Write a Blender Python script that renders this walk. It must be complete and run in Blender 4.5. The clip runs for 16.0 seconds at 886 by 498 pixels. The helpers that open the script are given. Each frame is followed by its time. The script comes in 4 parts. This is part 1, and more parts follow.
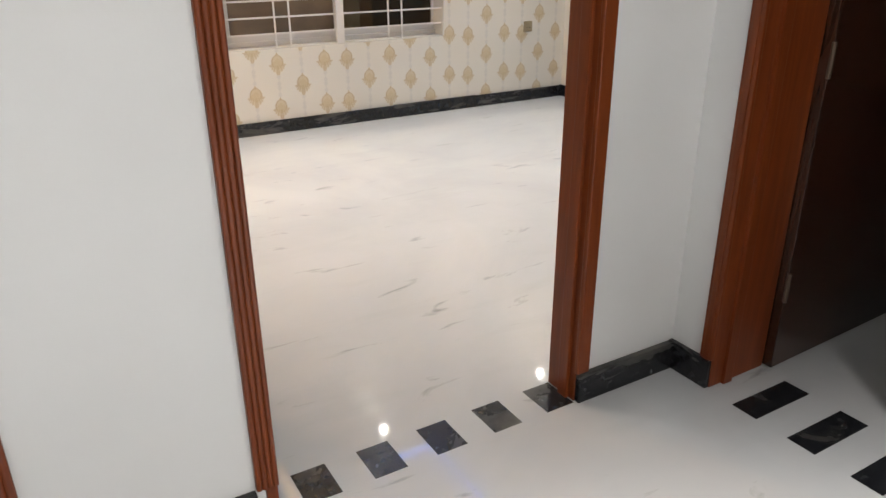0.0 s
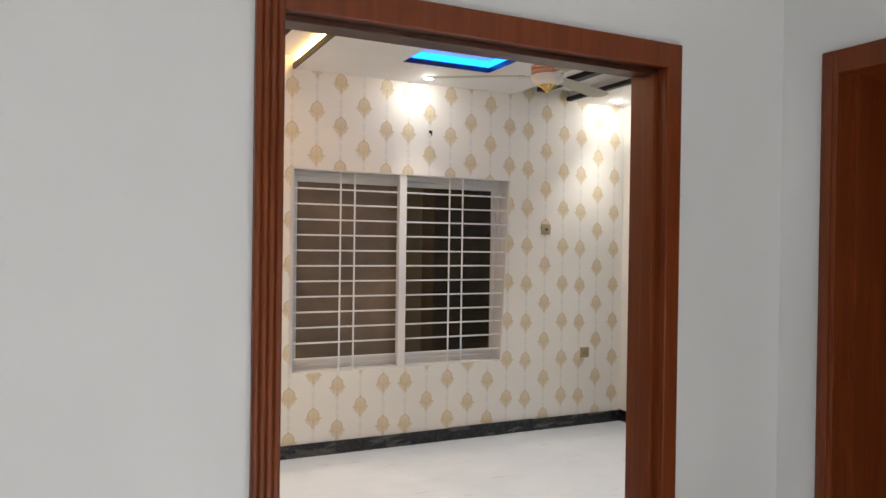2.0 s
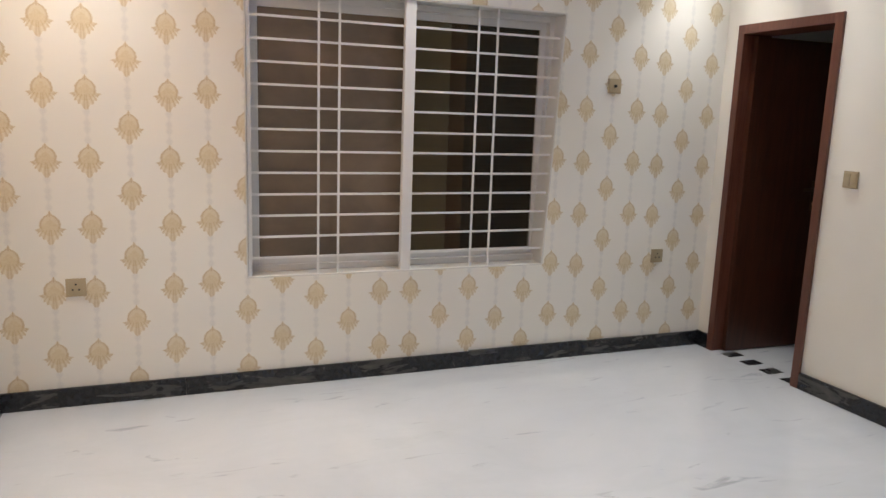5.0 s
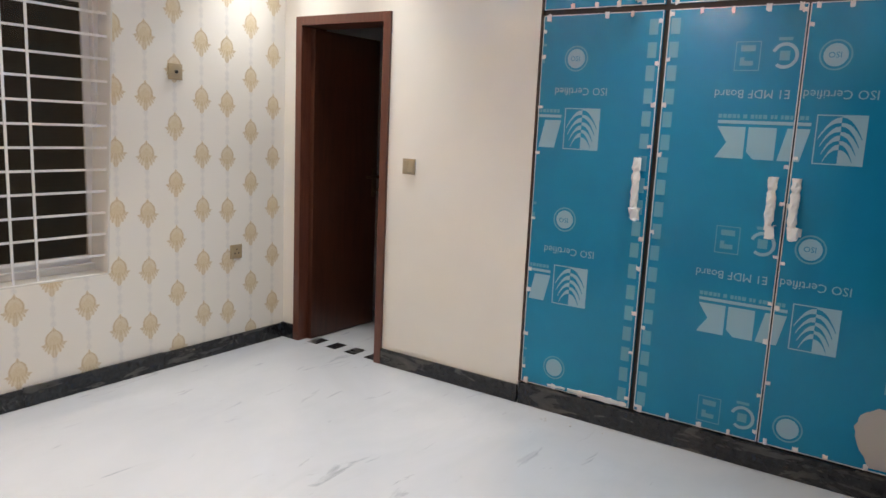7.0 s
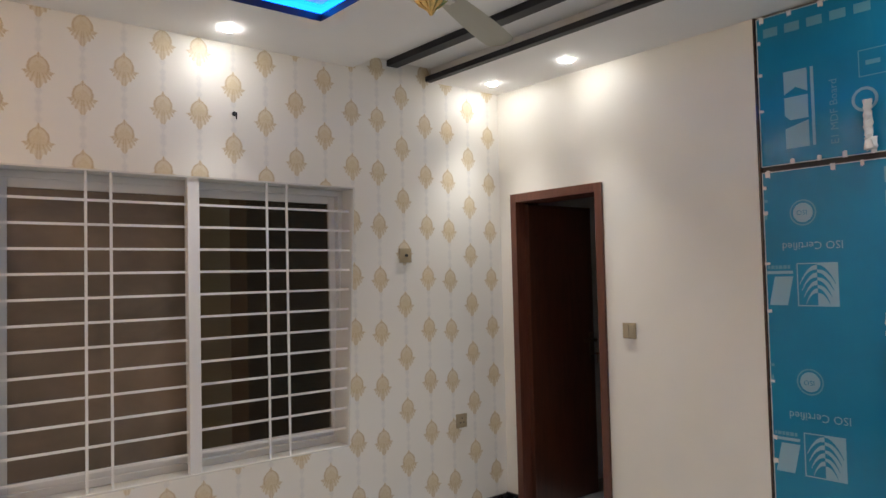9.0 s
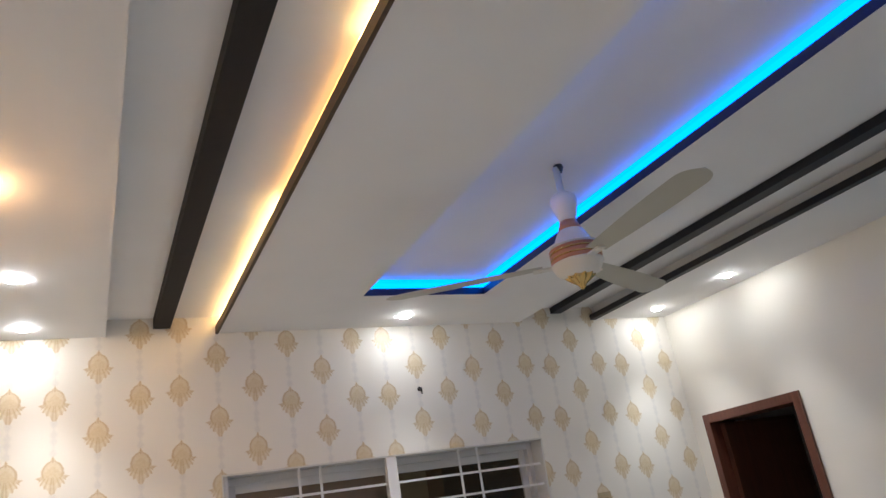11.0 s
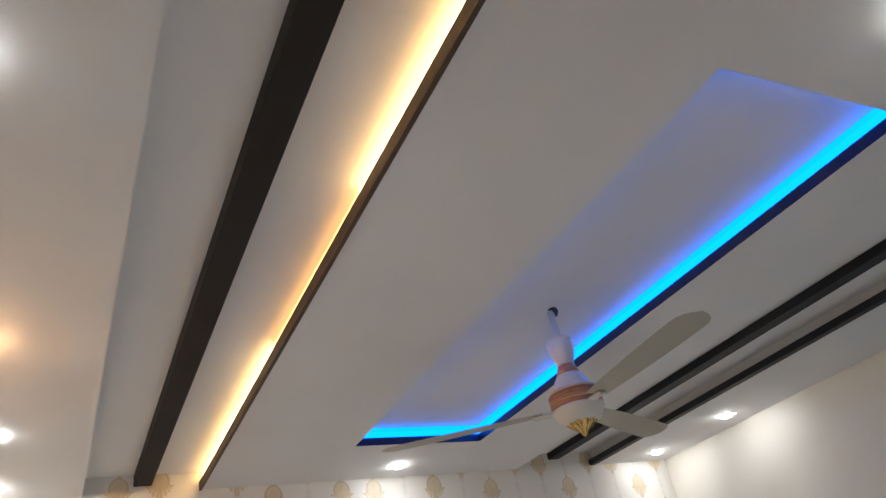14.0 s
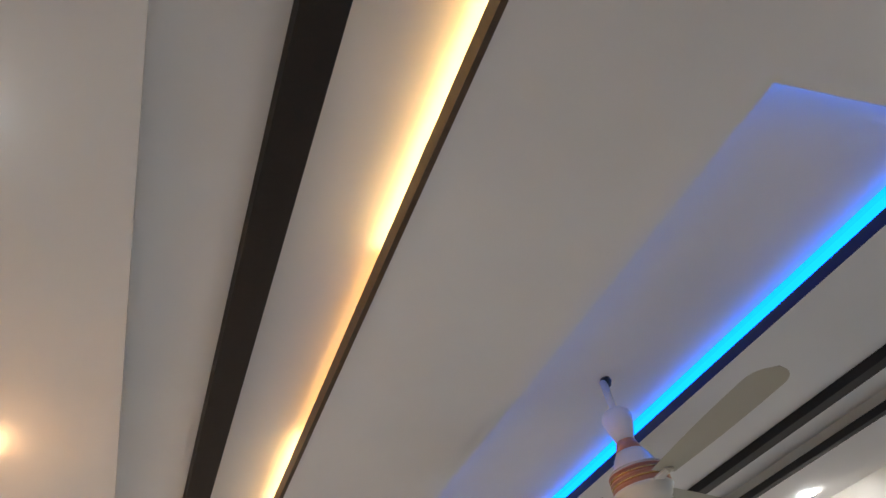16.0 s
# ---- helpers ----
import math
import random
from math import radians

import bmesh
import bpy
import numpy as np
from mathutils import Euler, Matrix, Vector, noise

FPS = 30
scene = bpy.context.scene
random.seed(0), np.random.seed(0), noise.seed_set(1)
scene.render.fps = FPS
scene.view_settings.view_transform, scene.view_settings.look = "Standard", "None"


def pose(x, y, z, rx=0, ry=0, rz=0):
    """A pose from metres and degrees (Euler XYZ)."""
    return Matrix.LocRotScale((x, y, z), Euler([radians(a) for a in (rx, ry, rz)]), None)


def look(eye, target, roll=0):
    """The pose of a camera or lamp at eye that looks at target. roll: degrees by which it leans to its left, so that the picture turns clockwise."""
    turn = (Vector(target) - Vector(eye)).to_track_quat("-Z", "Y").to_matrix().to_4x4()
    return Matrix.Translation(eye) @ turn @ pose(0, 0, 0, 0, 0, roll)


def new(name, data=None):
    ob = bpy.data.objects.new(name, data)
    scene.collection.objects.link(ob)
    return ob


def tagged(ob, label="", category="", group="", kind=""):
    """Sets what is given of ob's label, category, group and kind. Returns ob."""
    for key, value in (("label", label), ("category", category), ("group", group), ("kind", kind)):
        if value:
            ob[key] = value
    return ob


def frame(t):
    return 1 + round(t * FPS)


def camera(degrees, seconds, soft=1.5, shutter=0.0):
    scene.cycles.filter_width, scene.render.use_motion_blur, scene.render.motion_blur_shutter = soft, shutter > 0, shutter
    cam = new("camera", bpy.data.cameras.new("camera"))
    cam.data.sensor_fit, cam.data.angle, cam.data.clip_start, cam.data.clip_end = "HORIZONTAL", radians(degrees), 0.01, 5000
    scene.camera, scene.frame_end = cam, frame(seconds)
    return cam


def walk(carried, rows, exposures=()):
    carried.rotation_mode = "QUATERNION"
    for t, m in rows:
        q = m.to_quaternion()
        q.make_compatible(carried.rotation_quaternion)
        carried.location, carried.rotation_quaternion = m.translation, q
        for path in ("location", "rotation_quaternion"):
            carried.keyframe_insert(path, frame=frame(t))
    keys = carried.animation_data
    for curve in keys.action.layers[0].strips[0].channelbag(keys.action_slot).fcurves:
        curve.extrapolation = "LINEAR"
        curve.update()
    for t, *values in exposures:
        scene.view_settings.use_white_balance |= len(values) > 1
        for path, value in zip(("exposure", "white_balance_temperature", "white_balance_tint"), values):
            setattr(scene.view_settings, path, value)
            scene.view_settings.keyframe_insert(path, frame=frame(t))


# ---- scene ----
cam = camera(62.4, 16.0)
PATH = [
    (0, (-4.356, -5.26, 1.312), (-3.421, -3.671, 0.536), -0.4),
    (0.5, (-4.369, -5.279, 1.375), (-3.415, -3.614, 0.811), -0.1),
    (1, (-4.36, -5.289, 1.439), (-3.432, -3.539, 1.162), 0.1),
    (1.5, (-4.355, -5.294, 1.558), (-3.449, -3.512, 1.488), 0.2),
    (2, (-4.313, -5.2, 1.564), (-3.439, -3.401, 1.549), 0.8),
    (2.5, (-4.245, -4.963, 1.586), (-3.391, -3.155, 1.573), 2.3),
    (3, (-4.113, -4.777, 1.555), (-3.293, -2.955, 1.459), 1.6),
    (3.5, (-3.882, -4.565, 1.56), (-3.109, -2.727, 1.416), 2.3),
    (3.7, (-3.827, -4.491, 1.542), (-3.106, -2.638, 1.325), 1.7),
    (5.8, (-3.312, -3.676, 1.486), (-2.561, -1.861, 1.112), 1.1),
    (6, (-3.313, -3.682, 1.545), (-2.485, -1.897, 1.188), -0.25),
    (6.5, (-3.391, -3.599, 1.44), (-2.046, -2.153, 1.125), 1.55),
    (7, (-3.396, -3.619, 1.467), (-1.768, -2.507, 1.135), 2.6),
    (7.5, (-3.438, -3.595, 1.49), (-1.736, -2.588, 1.193), 1.9),
    (8, (-3.416, -3.63, 1.524), (-1.782, -2.486, 1.374), 0.6),
    (8.5, (-3.44, -3.625, 1.537), (-1.955, -2.288, 1.439), 0.1),
    (9, (-3.502, -3.603, 1.555), (-2.227, -2.064, 1.633), -1.4),
    (9.5, (-3.578, -3.596, 1.635), (-2.437, -1.992, 1.991), -5.6),
    (9.7, (-3.58, -3.638, 1.661), (-2.583, -1.96, 2.096), -6.6),
    (11.8, (-3.597, -3.805, 1.725), (-2.746, -2.183, 2.529), -10.1),
    (12, (-3.602, -3.814, 1.72), (-2.752, -2.209, 2.558), -9.8),
    (12.5, (-3.613, -3.834, 1.73), (-2.763, -2.281, 2.66), -9.9),
    (13, (-3.621, -3.875, 1.748), (-2.765, -2.384, 2.77), -9.9),
    (13.5, (-3.622, -3.88, 1.749), (-2.767, -2.377, 2.754), -10.3),
    (14, (-3.611, -3.769, 1.754), (-2.728, -2.293, 2.775), -11.9),
    (14.5, (-3.613, -3.643, 1.746), (-2.504, -2.276, 2.695), -8.6),
    (15, (-3.577, -3.59, 1.758), (-2.386, -2.291, 2.704), -4.5),
    (15.5, (-3.559, -3.584, 1.783), (-2.526, -2.287, 2.902), -3.1),
    (16, (-3.501, -3.602, 1.796), (-2.741, -2.227, 3.032), -14.2),
]
EXPOSURE = [(0, 0.68, 7150, 10), (1, 0.62, 7150, 10), (1.5, 0.52, 7100, 10), (2.5, 0.3, 6900, 10), (3.0, 0.2, 6850, 10), (3.5, 0.05, 6850, 10), (6, 0.5, 6700, 10), (6.5, 0.57, 6750, 10), (7.5, 0.68, 6750, 10), (8, 0.4, 6800, 10), (8.5, 0.0, 7000, 11), (9, 0.0, 6850, 11), (9.7, 0.08, 6450, 10), (12, -0.25, 6450, 10), (16, -0.18, 6600, 11)]
walk(cam, [(t, look(eye, target, roll)) for t, eye, target, roll in PATH], exposures=EXPOSURE)

# ---- world, lights, exposure ----
scene.view_settings.exposure = 0.0
night = bpy.data.worlds.new("night")
scene.world = night
night.use_nodes = True
night.node_tree.nodes["Background"].inputs["Color"].default_value = (0.10, 0.085, 0.06, 1)
night.node_tree.nodes["Background"].inputs["Strength"].default_value = 1.15

PANEL = 2.804          # underside of the dropped ceiling panels
RECESS = 2.89         # underside of the upper ceiling
COOL = (0.96, 0.985, 1.0)
WARM = (1.0, 0.62, 0.30)


# ---- materials ----
def mat(name, colour, rough=0.6, metal=0.0, coat=0.0, spec=0.5):
    m = bpy.data.materials.new(name)
    m.use_nodes = True
    b = m.node_tree.nodes["Principled BSDF"]
    b.inputs["Base Color"].default_value = (*colour, 1)
    b.inputs["Roughness"].default_value = rough
    b.inputs["Metallic"].default_value = metal
    b.inputs["Coat Weight"].default_value = coat
    b.inputs["Coat Roughness"].default_value = 0.08
    b.inputs["Specular IOR Level"].default_value = spec
    return m


def node(m, kind, **inputs):
    n = m.node_tree.nodes.new(kind)
    for key, value in inputs.items():
        n.inputs[key.replace("_", " ")].default_value = value
    return n


def join(m, a, b):
    m.node_tree.links.new(a, b)


def bsdf(m):
    return m.node_tree.nodes["Principled BSDF"]


def place(m, sx=1.0, sy=1.0, sz=1.0):
    """World position, scaled along the axes."""
    geo = node(m, "ShaderNodeNewGeometry")
    mp = node(m, "ShaderNodeMapping")
    mp.inputs["Scale"].default_value = (sx, sy, sz)
    join(m, geo.outputs["Position"], mp.inputs["Vector"])
    return mp.outputs["Vector"]


def calc(m, op, a, b=None, c=None, clamp=False):
    n = m.node_tree.nodes.new("ShaderNodeMath")
    n.operation, n.use_clamp = op, clamp
    for i, v in enumerate((a, b, c)):
        if v is None:
            continue
        if isinstance(v, (int, float)):
            n.inputs[i].default_value = v
        else:
            join(m, v, n.inputs[i])
    return n.outputs[0]


def mixed(m, fac, a, b):
    """A colour between a and b; each a socket or a tuple."""
    n = m.node_tree.nodes.new("ShaderNodeMix")
    n.data_type = "RGBA"
    for sock, v in ((n.inputs[0], fac), (n.inputs[6], a), (n.inputs[7], b)):
        if isinstance(v, tuple):
            sock.default_value = (*v, 1)
        elif isinstance(v, (int, float)):
            sock.default_value = v
        else:
            join(m, v, sock)
    return n.outputs[2]


def ramp(m, fac, lo, hi):
    n = m.node_tree.nodes.new("ShaderNodeMapRange")
    n.inputs["From Min"].default_value, n.inputs["From Max"].default_value = lo, hi
    join(m, fac, n.inputs["Value"])
    return n.outputs[0]


def noisy(m, vec, scale, detail=4, rough=0.55, distort=0.0):
    n = node(m, "ShaderNodeTexNoise", Scale=scale, Detail=detail, Roughness=rough, Distortion=distort)
    join(m, vec, n.inputs["Vector"])
    return n.outputs["Fac"]


def bump(m, height, strength, distance=0.002):
    n = node(m, "ShaderNodeBump", Strength=strength, Distance=distance)
    join(m, height, n.inputs["Height"])
    join(m, n.outputs["Normal"], bsdf(m).inputs["Normal"])


def paint(name, colour, rough=0.5):
    m = mat(name, colour, rough)
    v = place(m)
    big, small = noisy(m, v, 1.3, 3), noisy(m, v, 60, 5)
    dark = tuple(c * 0.93 for c in colour)
    join(m, mixed(m, ramp(m, big, 0.35, 0.7), dark, colour), bsdf(m).inputs["Base Color"])
    join(m, calc(m, "MULTIPLY_ADD", big, 0.2, rough - 0.1), bsdf(m).inputs["Roughness"])
    bump(m, small, 0.12)
    return m


WHITE = paint("white_wall_paint", (0.745, 0.745, 0.745), 0.45)
CREAM = paint("cream_wall_paint", (0.80, 0.765, 0.69), 0.42)
GYPSUM = paint("white_ceiling_paint", (0.80, 0.79, 0.77), 0.7)


def marble_floor():
    m = mat("white_marble", (0.7, 0.7, 0.7), 0.1)
    v = place(m, 1, 1.0, 1)
    cloud = noisy(m, v, 0.9, 5, 0.6, 0.6)
    base = mixed(m, ramp(m, cloud, 0.3, 0.7), (0.43, 0.445, 0.465), (0.515, 0.528, 0.542))
    # short grey streaks that all run one way
    turn = node(m, "ShaderNodeMapping")
    turn.inputs["Rotation"].default_value = (0, 0, radians(32))
    turn.inputs["Scale"].default_value = (3.2, 12.0, 1)
    join(m, v, turn.inputs["Vector"])
    streak = noisy(m, turn.outputs["Vector"], 0.95, 5, 0.58, 0.9)
    vein = calc(m, "MULTIPLY", ramp(m, streak, 0.635, 0.75), 0.75)
    col = mixed(m, vein, base, (0.22, 0.235, 0.23))
    soft = noisy(m, turn.outputs["Vector"], 0.45, 4, 0.6, 0.4)
    col = mixed(m, calc(m, "MULTIPLY", ramp(m, soft, 0.55, 0.8), 0.35), col, (0.385, 0.40, 0.412))
    join(m, col, bsdf(m).inputs["Base Color"])
    join(m, calc(m, "MULTIPLY_ADD", noisy(m, v, 7, 4), 0.05, 0.02), bsdf(m).inputs["Roughness"])
    return m


FLOOR = marble_floor()


def black_stone():
    """Polished black stone with dried smears of cement that run along it."""
    m = mat("black_stone", (0.02, 0.021, 0.024), 0.2)
    v = place(m)
    fleck = noisy(m, v, 38, 4, 0.6)
    smear = noisy(m, place(m, 2.2, 2.2, 9), 1.5, 5, 0.6, 0.5)
    col = mixed(m, ramp(m, fleck, 0.45, 0.8), (0.010, 0.011, 0.014), (0.034, 0.036, 0.040))
    col = mixed(m, calc(m, "MULTIPLY", ramp(m, smear, 0.52, 0.74), 0.55), col, (0.15, 0.143, 0.122))
    join(m, col, bsdf(m).inputs["Base Color"])
    join(m, calc(m, "MULTIPLY_ADD", smear, 0.45, 0.02), bsdf(m).inputs["Roughness"])
    return m


BLACK = black_stone()


def wood(name, dark, light, rough, coat, tone=14.0):
    m = mat(name, light, rough, 0, coat)
    v = place(m, tone, tone, 0.9)
    grain = noisy(m, v, 2.4, 7, 0.6, 1.4)
    wide = noisy(m, place(m, 1.4, 1.4, 0.5), 2.0, 3)
    col = mixed(m, ramp(m, grain, 0.3, 0.72), dark, light)
    col = mixed(m, calc(m, "MULTIPLY", ramp(m, wide, 0.4, 0.75), 0.4), col, dark)
    join(m, col, bsdf(m).inputs["Base Color"])
    bump(m, grain, 0.08)
    return m


MAHOGANY = wood("mahogany_varnish", (0.135, 0.027, 0.0065), (0.215, 0.046, 0.011), 0.36, 0.12)
bsdf(MAHOGANY).inputs["Specular IOR Level"].default_value = 0.3
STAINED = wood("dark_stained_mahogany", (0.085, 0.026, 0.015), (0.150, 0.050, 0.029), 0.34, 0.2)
LEAFWOOD = wood("dark_door_laminate", (0.028, 0.011, 0.006), (0.06, 0.022, 0.011), 0.2, 0.5)
# bathroom leaf veneer; the entry head lining takes it as a shaded mahogany
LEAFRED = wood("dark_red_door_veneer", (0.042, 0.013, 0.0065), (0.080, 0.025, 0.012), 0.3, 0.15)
BEAM = wood("dark_ceiling_trim", (0.007, 0.0045, 0.003), (0.014, 0.008, 0.005), 0.75, 0.0)
SLATE = wood("slate_black_ceiling_trim", (0.006, 0.006, 0.009), (0.012, 0.012, 0.018), 0.6, 0.0)
# dark lip whose navy holds the blue light that the strip throws on it
BLUELITLIP = wood("blue_lit_ceiling_lip", (0.006, 0.010, 0.05), (0.010, 0.016, 0.075), 0.35, 0.0)
LIPWOOD = wood("brown_ceiling_lip", (0.05, 0.028, 0.012), (0.09, 0.05, 0.02), 0.5, 0.0)


def wallpaper():
    """Cream paper hung in strips of three columns of gold medallions, the middle column dropped by half."""
    m = mat("damask_wallpaper", (0.8, 0.77, 0.7), 0.55)
    v = place(m)
    warp = node(m, "ShaderNodeSeparateXYZ")
    join(m, v, warp.inputs[0])
    col_w, per = 0.1815, 0.32
    u = calc(m, "DIVIDE", calc(m, "ADD", warp.outputs["X"], 3.82), col_w)
    col = calc(m, "FLOOR", u)
    fu = calc(m, "MULTIPLY", calc(m, "SUBTRACT", calc(m, "FRACT", u), 0.5), col_w)
    strip = calc(m, "FLOOR", calc(m, "DIVIDE", calc(m, "ADD", col, 0.01), 3))
    within = calc(m, "SUBTRACT", col, calc(m, "MULTIPLY", strip, 3))
    half = calc(m, "MULTIPLY", calc(m, "COMPARE", within, 1, 0.2), per / 2)
    offset = half
    for s, off in ((0, 0.0), (1, 0.022), (2, -0.078), (3, -0.082), (4, 0.038), (5, 0.018)):
        offset = calc(m, "ADD", offset, calc(m, "MULTIPLY", calc(m, "COMPARE", strip, float(s), 0.2), off))
    w = calc(m, "DIVIDE", calc(m, "SUBTRACT", calc(m, "SUBTRACT", warp.outputs["Z"], 2.50), offset), per)
    fv = calc(m, "MULTIPLY", calc(m, "SUBTRACT", calc(m, "FRACT", calc(m, "ADD", w, 100.5)), 0.5), per)
    lace = noisy(m, v, 95, 2, 0.6)
    fine = noisy(m, v, 190, 3, 0.6)
    au = calc(m, "ABSOLUTE", fu)
    ragged = calc(m, "MULTIPLY", calc(m, "SUBTRACT", lace, 0.5), 0.014)

    def oval(middle, tall, wide, power):
        """How far a point lies outside an upright oval, and the part of its height that holds it."""
        t = calc(m, "DIVIDE", calc(m, "SUBTRACT", fv, middle), tall)
        bow = calc(m, "POWER", calc(m, "MAXIMUM", calc(m, "SUBTRACT", 1.0, calc(m, "MULTIPLY", t, t)), 0.0), power)
        d = calc(m, "ADD", calc(m, "SUBTRACT", au, calc(m, "MULTIPLY", bow, wide)), ragged)
        return d, calc(m, "GREATER_THAN", bow, 0.001)

    # the heart: an onion with a pointed crown and a brown outline on its upper half
    d, inside = oval(0.010, 0.053, 0.0460, 0.60)
    heart = calc(m, "MULTIPLY", calc(m, "SUBTRACT", 1.0, ramp(m, d, -0.003, 0.002)), inside)
    crown_w = calc(m, "MULTIPLY", calc(m, "SUBTRACT", 0.080, fv), 0.62)
    crown = calc(m, "SUBTRACT", 1.0, ramp(m, calc(m, "ADD", calc(m, "SUBTRACT", au, crown_w), ragged), -0.002, 0.002))
    crown = calc(m, "MULTIPLY", crown, calc(m, "MULTIPLY", calc(m, "GREATER_THAN", fv, 0.030), calc(m, "LESS_THAN", fv, 0.080)))
    spikes = calc(m, "MULTIPLY", crown, calc(m, "MULTIPLY", ramp(m, calc(m, "SINE", calc(m, "MULTIPLY_ADD", au, 620.0, 0.6)), 0.0, 0.7), calc(m, "GREATER_THAN", fv, 0.052)))
    heart = calc(m, "MAXIMUM", heart, crown)
    rim = calc(m, "MULTIPLY", calc(m, "MULTIPLY", ramp(m, d, -0.0125, -0.008), calc(m, "SUBTRACT", 1.0, ramp(m, d, -0.003, 0.002))), inside)
    rim = calc(m, "MULTIPLY", rim, ramp(m, fv, -0.022, 0.0))
    # loose petals below it, fanned about the heart and drawn in to a point
    fan = calc(m, "SINE", calc(m, "DIVIDE", calc(m, "MULTIPLY", au, 21.0), calc(m, "MAXIMUM", calc(m, "SUBTRACT", 0.030, fv), 0.02)))
    taper = calc(m, "MULTIPLY", calc(m, "ADD", fv, 0.084), 1.02)
    d2 = calc(m, "SUBTRACT", au, calc(m, "MINIMUM", taper, 0.050))
    d2 = calc(m, "ADD", calc(m, "ADD", d2, calc(m, "MULTIPLY", fan, -0.005)), ragged)
    skirt = calc(m, "MULTIPLY", calc(m, "SUBTRACT", 1.0, ramp(m, d2, -0.003, 0.002)), calc(m, "LESS_THAN", fv, -0.012))
    skirt = calc(m, "MULTIPLY", skirt, calc(m, "MULTIPLY_ADD", ramp(m, fan, -0.95, -0.5), 0.3, 0.7))
    scroll = calc(m, "MULTIPLY", skirt, ramp(m, fan, 0.25, 0.8))
    # curled wings at the sides, their tips turned up
    mid = calc(m, "ADD", calc(m, "MULTIPLY_ADD", au, -0.40, 0.006), calc(m, "MULTIPLY", ramp(m, au, 0.050, 0.064), 0.010))
    high = calc(m, "MULTIPLY", calc(m, "SUBTRACT", 0.068, au), 0.50)
    wing = calc(m, "SUBTRACT", calc(m, "ABSOLUTE", calc(m, "SUBTRACT", fv, mid)), high)
    curl = calc(m, "SUBTRACT", 1.0, ramp(m, calc(m, "ADD", wing, calc(m, "MULTIPLY", ragged, 0.5)), -0.003, 0.002))
    wing = calc(m, "MAXIMUM", skirt, curl)
    tips = calc(m, "MULTIPLY", curl, ramp(m, au, 0.040, 0.052))
    # the grey string of beads between
    wob = calc(m, "MULTIPLY_ADD", calc(m, "SINE", calc(m, "MULTIPLY_ADD", calc(m, "ABSOLUTE", fv), 120.0, -9.6)), 0.006, 0.011)
    stem = calc(m, "MULTIPLY", calc(m, "SUBTRACT", 1.0, ramp(m, calc(m, "SUBTRACT", au, wob), -0.009, 0.004)), ramp(m, fine, 0.25, 0.6))
    stem = calc(m, "MULTIPLY", stem, calc(m, "GREATER_THAN", calc(m, "ABSOLUTE", fv), 0.078))
    paper = mixed(m, ramp(m, noisy(m, v, 0.8, 3), 0.35, 0.7), (0.765, 0.735, 0.675), (0.80, 0.775, 0.72))
    c = mixed(m, calc(m, "MULTIPLY", stem, 0.5), paper, (0.56, 0.555, 0.55))
    gold = mixed(m, ramp(m, lace, 0.3, 0.7), (0.61, 0.495, 0.315), (0.675, 0.575, 0.40))
    brown = (0.40, 0.255, 0.115)
    c = mixed(m, calc(m, "MULTIPLY", wing, 0.74), c, gold)
    c = mixed(m, calc(m, "MULTIPLY", heart, 0.76), c, gold)
    lines = calc(m, "MAXIMUM", calc(m, "MAXIMUM", rim, calc(m, "MULTIPLY", tips, 0.75)), spikes)
    c = mixed(m, calc(m, "MULTIPLY", lines, 0.38), c, brown)
    c = mixed(m, calc(m, "MULTIPLY", scroll, 0.28), c, brown)
    join(m, c, bsdf(m).inputs["Base Color"])
    shine = calc(m, "MAXIMUM", heart, wing)
    join(m, calc(m, "MULTIPLY_ADD", shine, -0.15, 0.55), bsdf(m).inputs["Roughness"])
    bump(m, calc(m, "ADD", shine, calc(m, "MULTIPLY", fine, 0.4)), 0.15, 0.001)
    return m


PAPER = wallpaper()
BAR = mat("white_enamel", (0.74, 0.73, 0.72), 0.35)
ALU = mat("white_aluminium", (0.62, 0.61, 0.60), 0.4, 0.1)
SILL = paint("window_reveal_paint", (0.66, 0.64, 0.60), 0.5)
BRONZE = mat("bronze_plate", (0.44, 0.36, 0.24), 0.35, 0.25)
GROOVE = mat("shallow_groove", (0.09, 0.075, 0.06), 0.4)
HINGEBAND = mat("near_black_matt_band", (0.010, 0.005, 0.004), 0.85, spec=0.04)
DARK = mat("dark_plastic", (0.02, 0.018, 0.016), 0.4)
STEEL = mat("dark_bronzed_steel", (0.14, 0.10, 0.07), 0.34, 1.0)
HINGE = mat("tarnished_hinge", (0.10, 0.07, 0.05), 0.45, 0.6)
BRASS = mat("polished_brass", (0.72, 0.48, 0.18), 0.2, 1.0)
COPPER = mat("copper_red_enamel", (0.48, 0.22, 0.14), 0.3, 0.5)
FANWHITE = mat("ivory_enamel", (0.70, 0.66, 0.58), 0.28, 0, 0.3)
# ivory darkened to greenish grey: the shade under the blades is put in
BLADE = mat("shaded_ivory_blade", (0.44, 0.42, 0.34), 0.45, 0, 0.1)
OUTWALL = paint("outside_plaster", (0.66, 0.60, 0.42), 0.8)
OUTEND = paint("outside_brown_plaster", (0.30, 0.21, 0.13), 0.8)
OUTDARK = paint("outside_dark_plaster", (0.12, 0.10, 0.08), 0.8)
TAPE = mat("white_paper_tape", (0.72, 0.72, 0.70), 0.6)
RAWBOARD = paint("bare_grey_laminate", (0.42, 0.40, 0.37), 0.5)


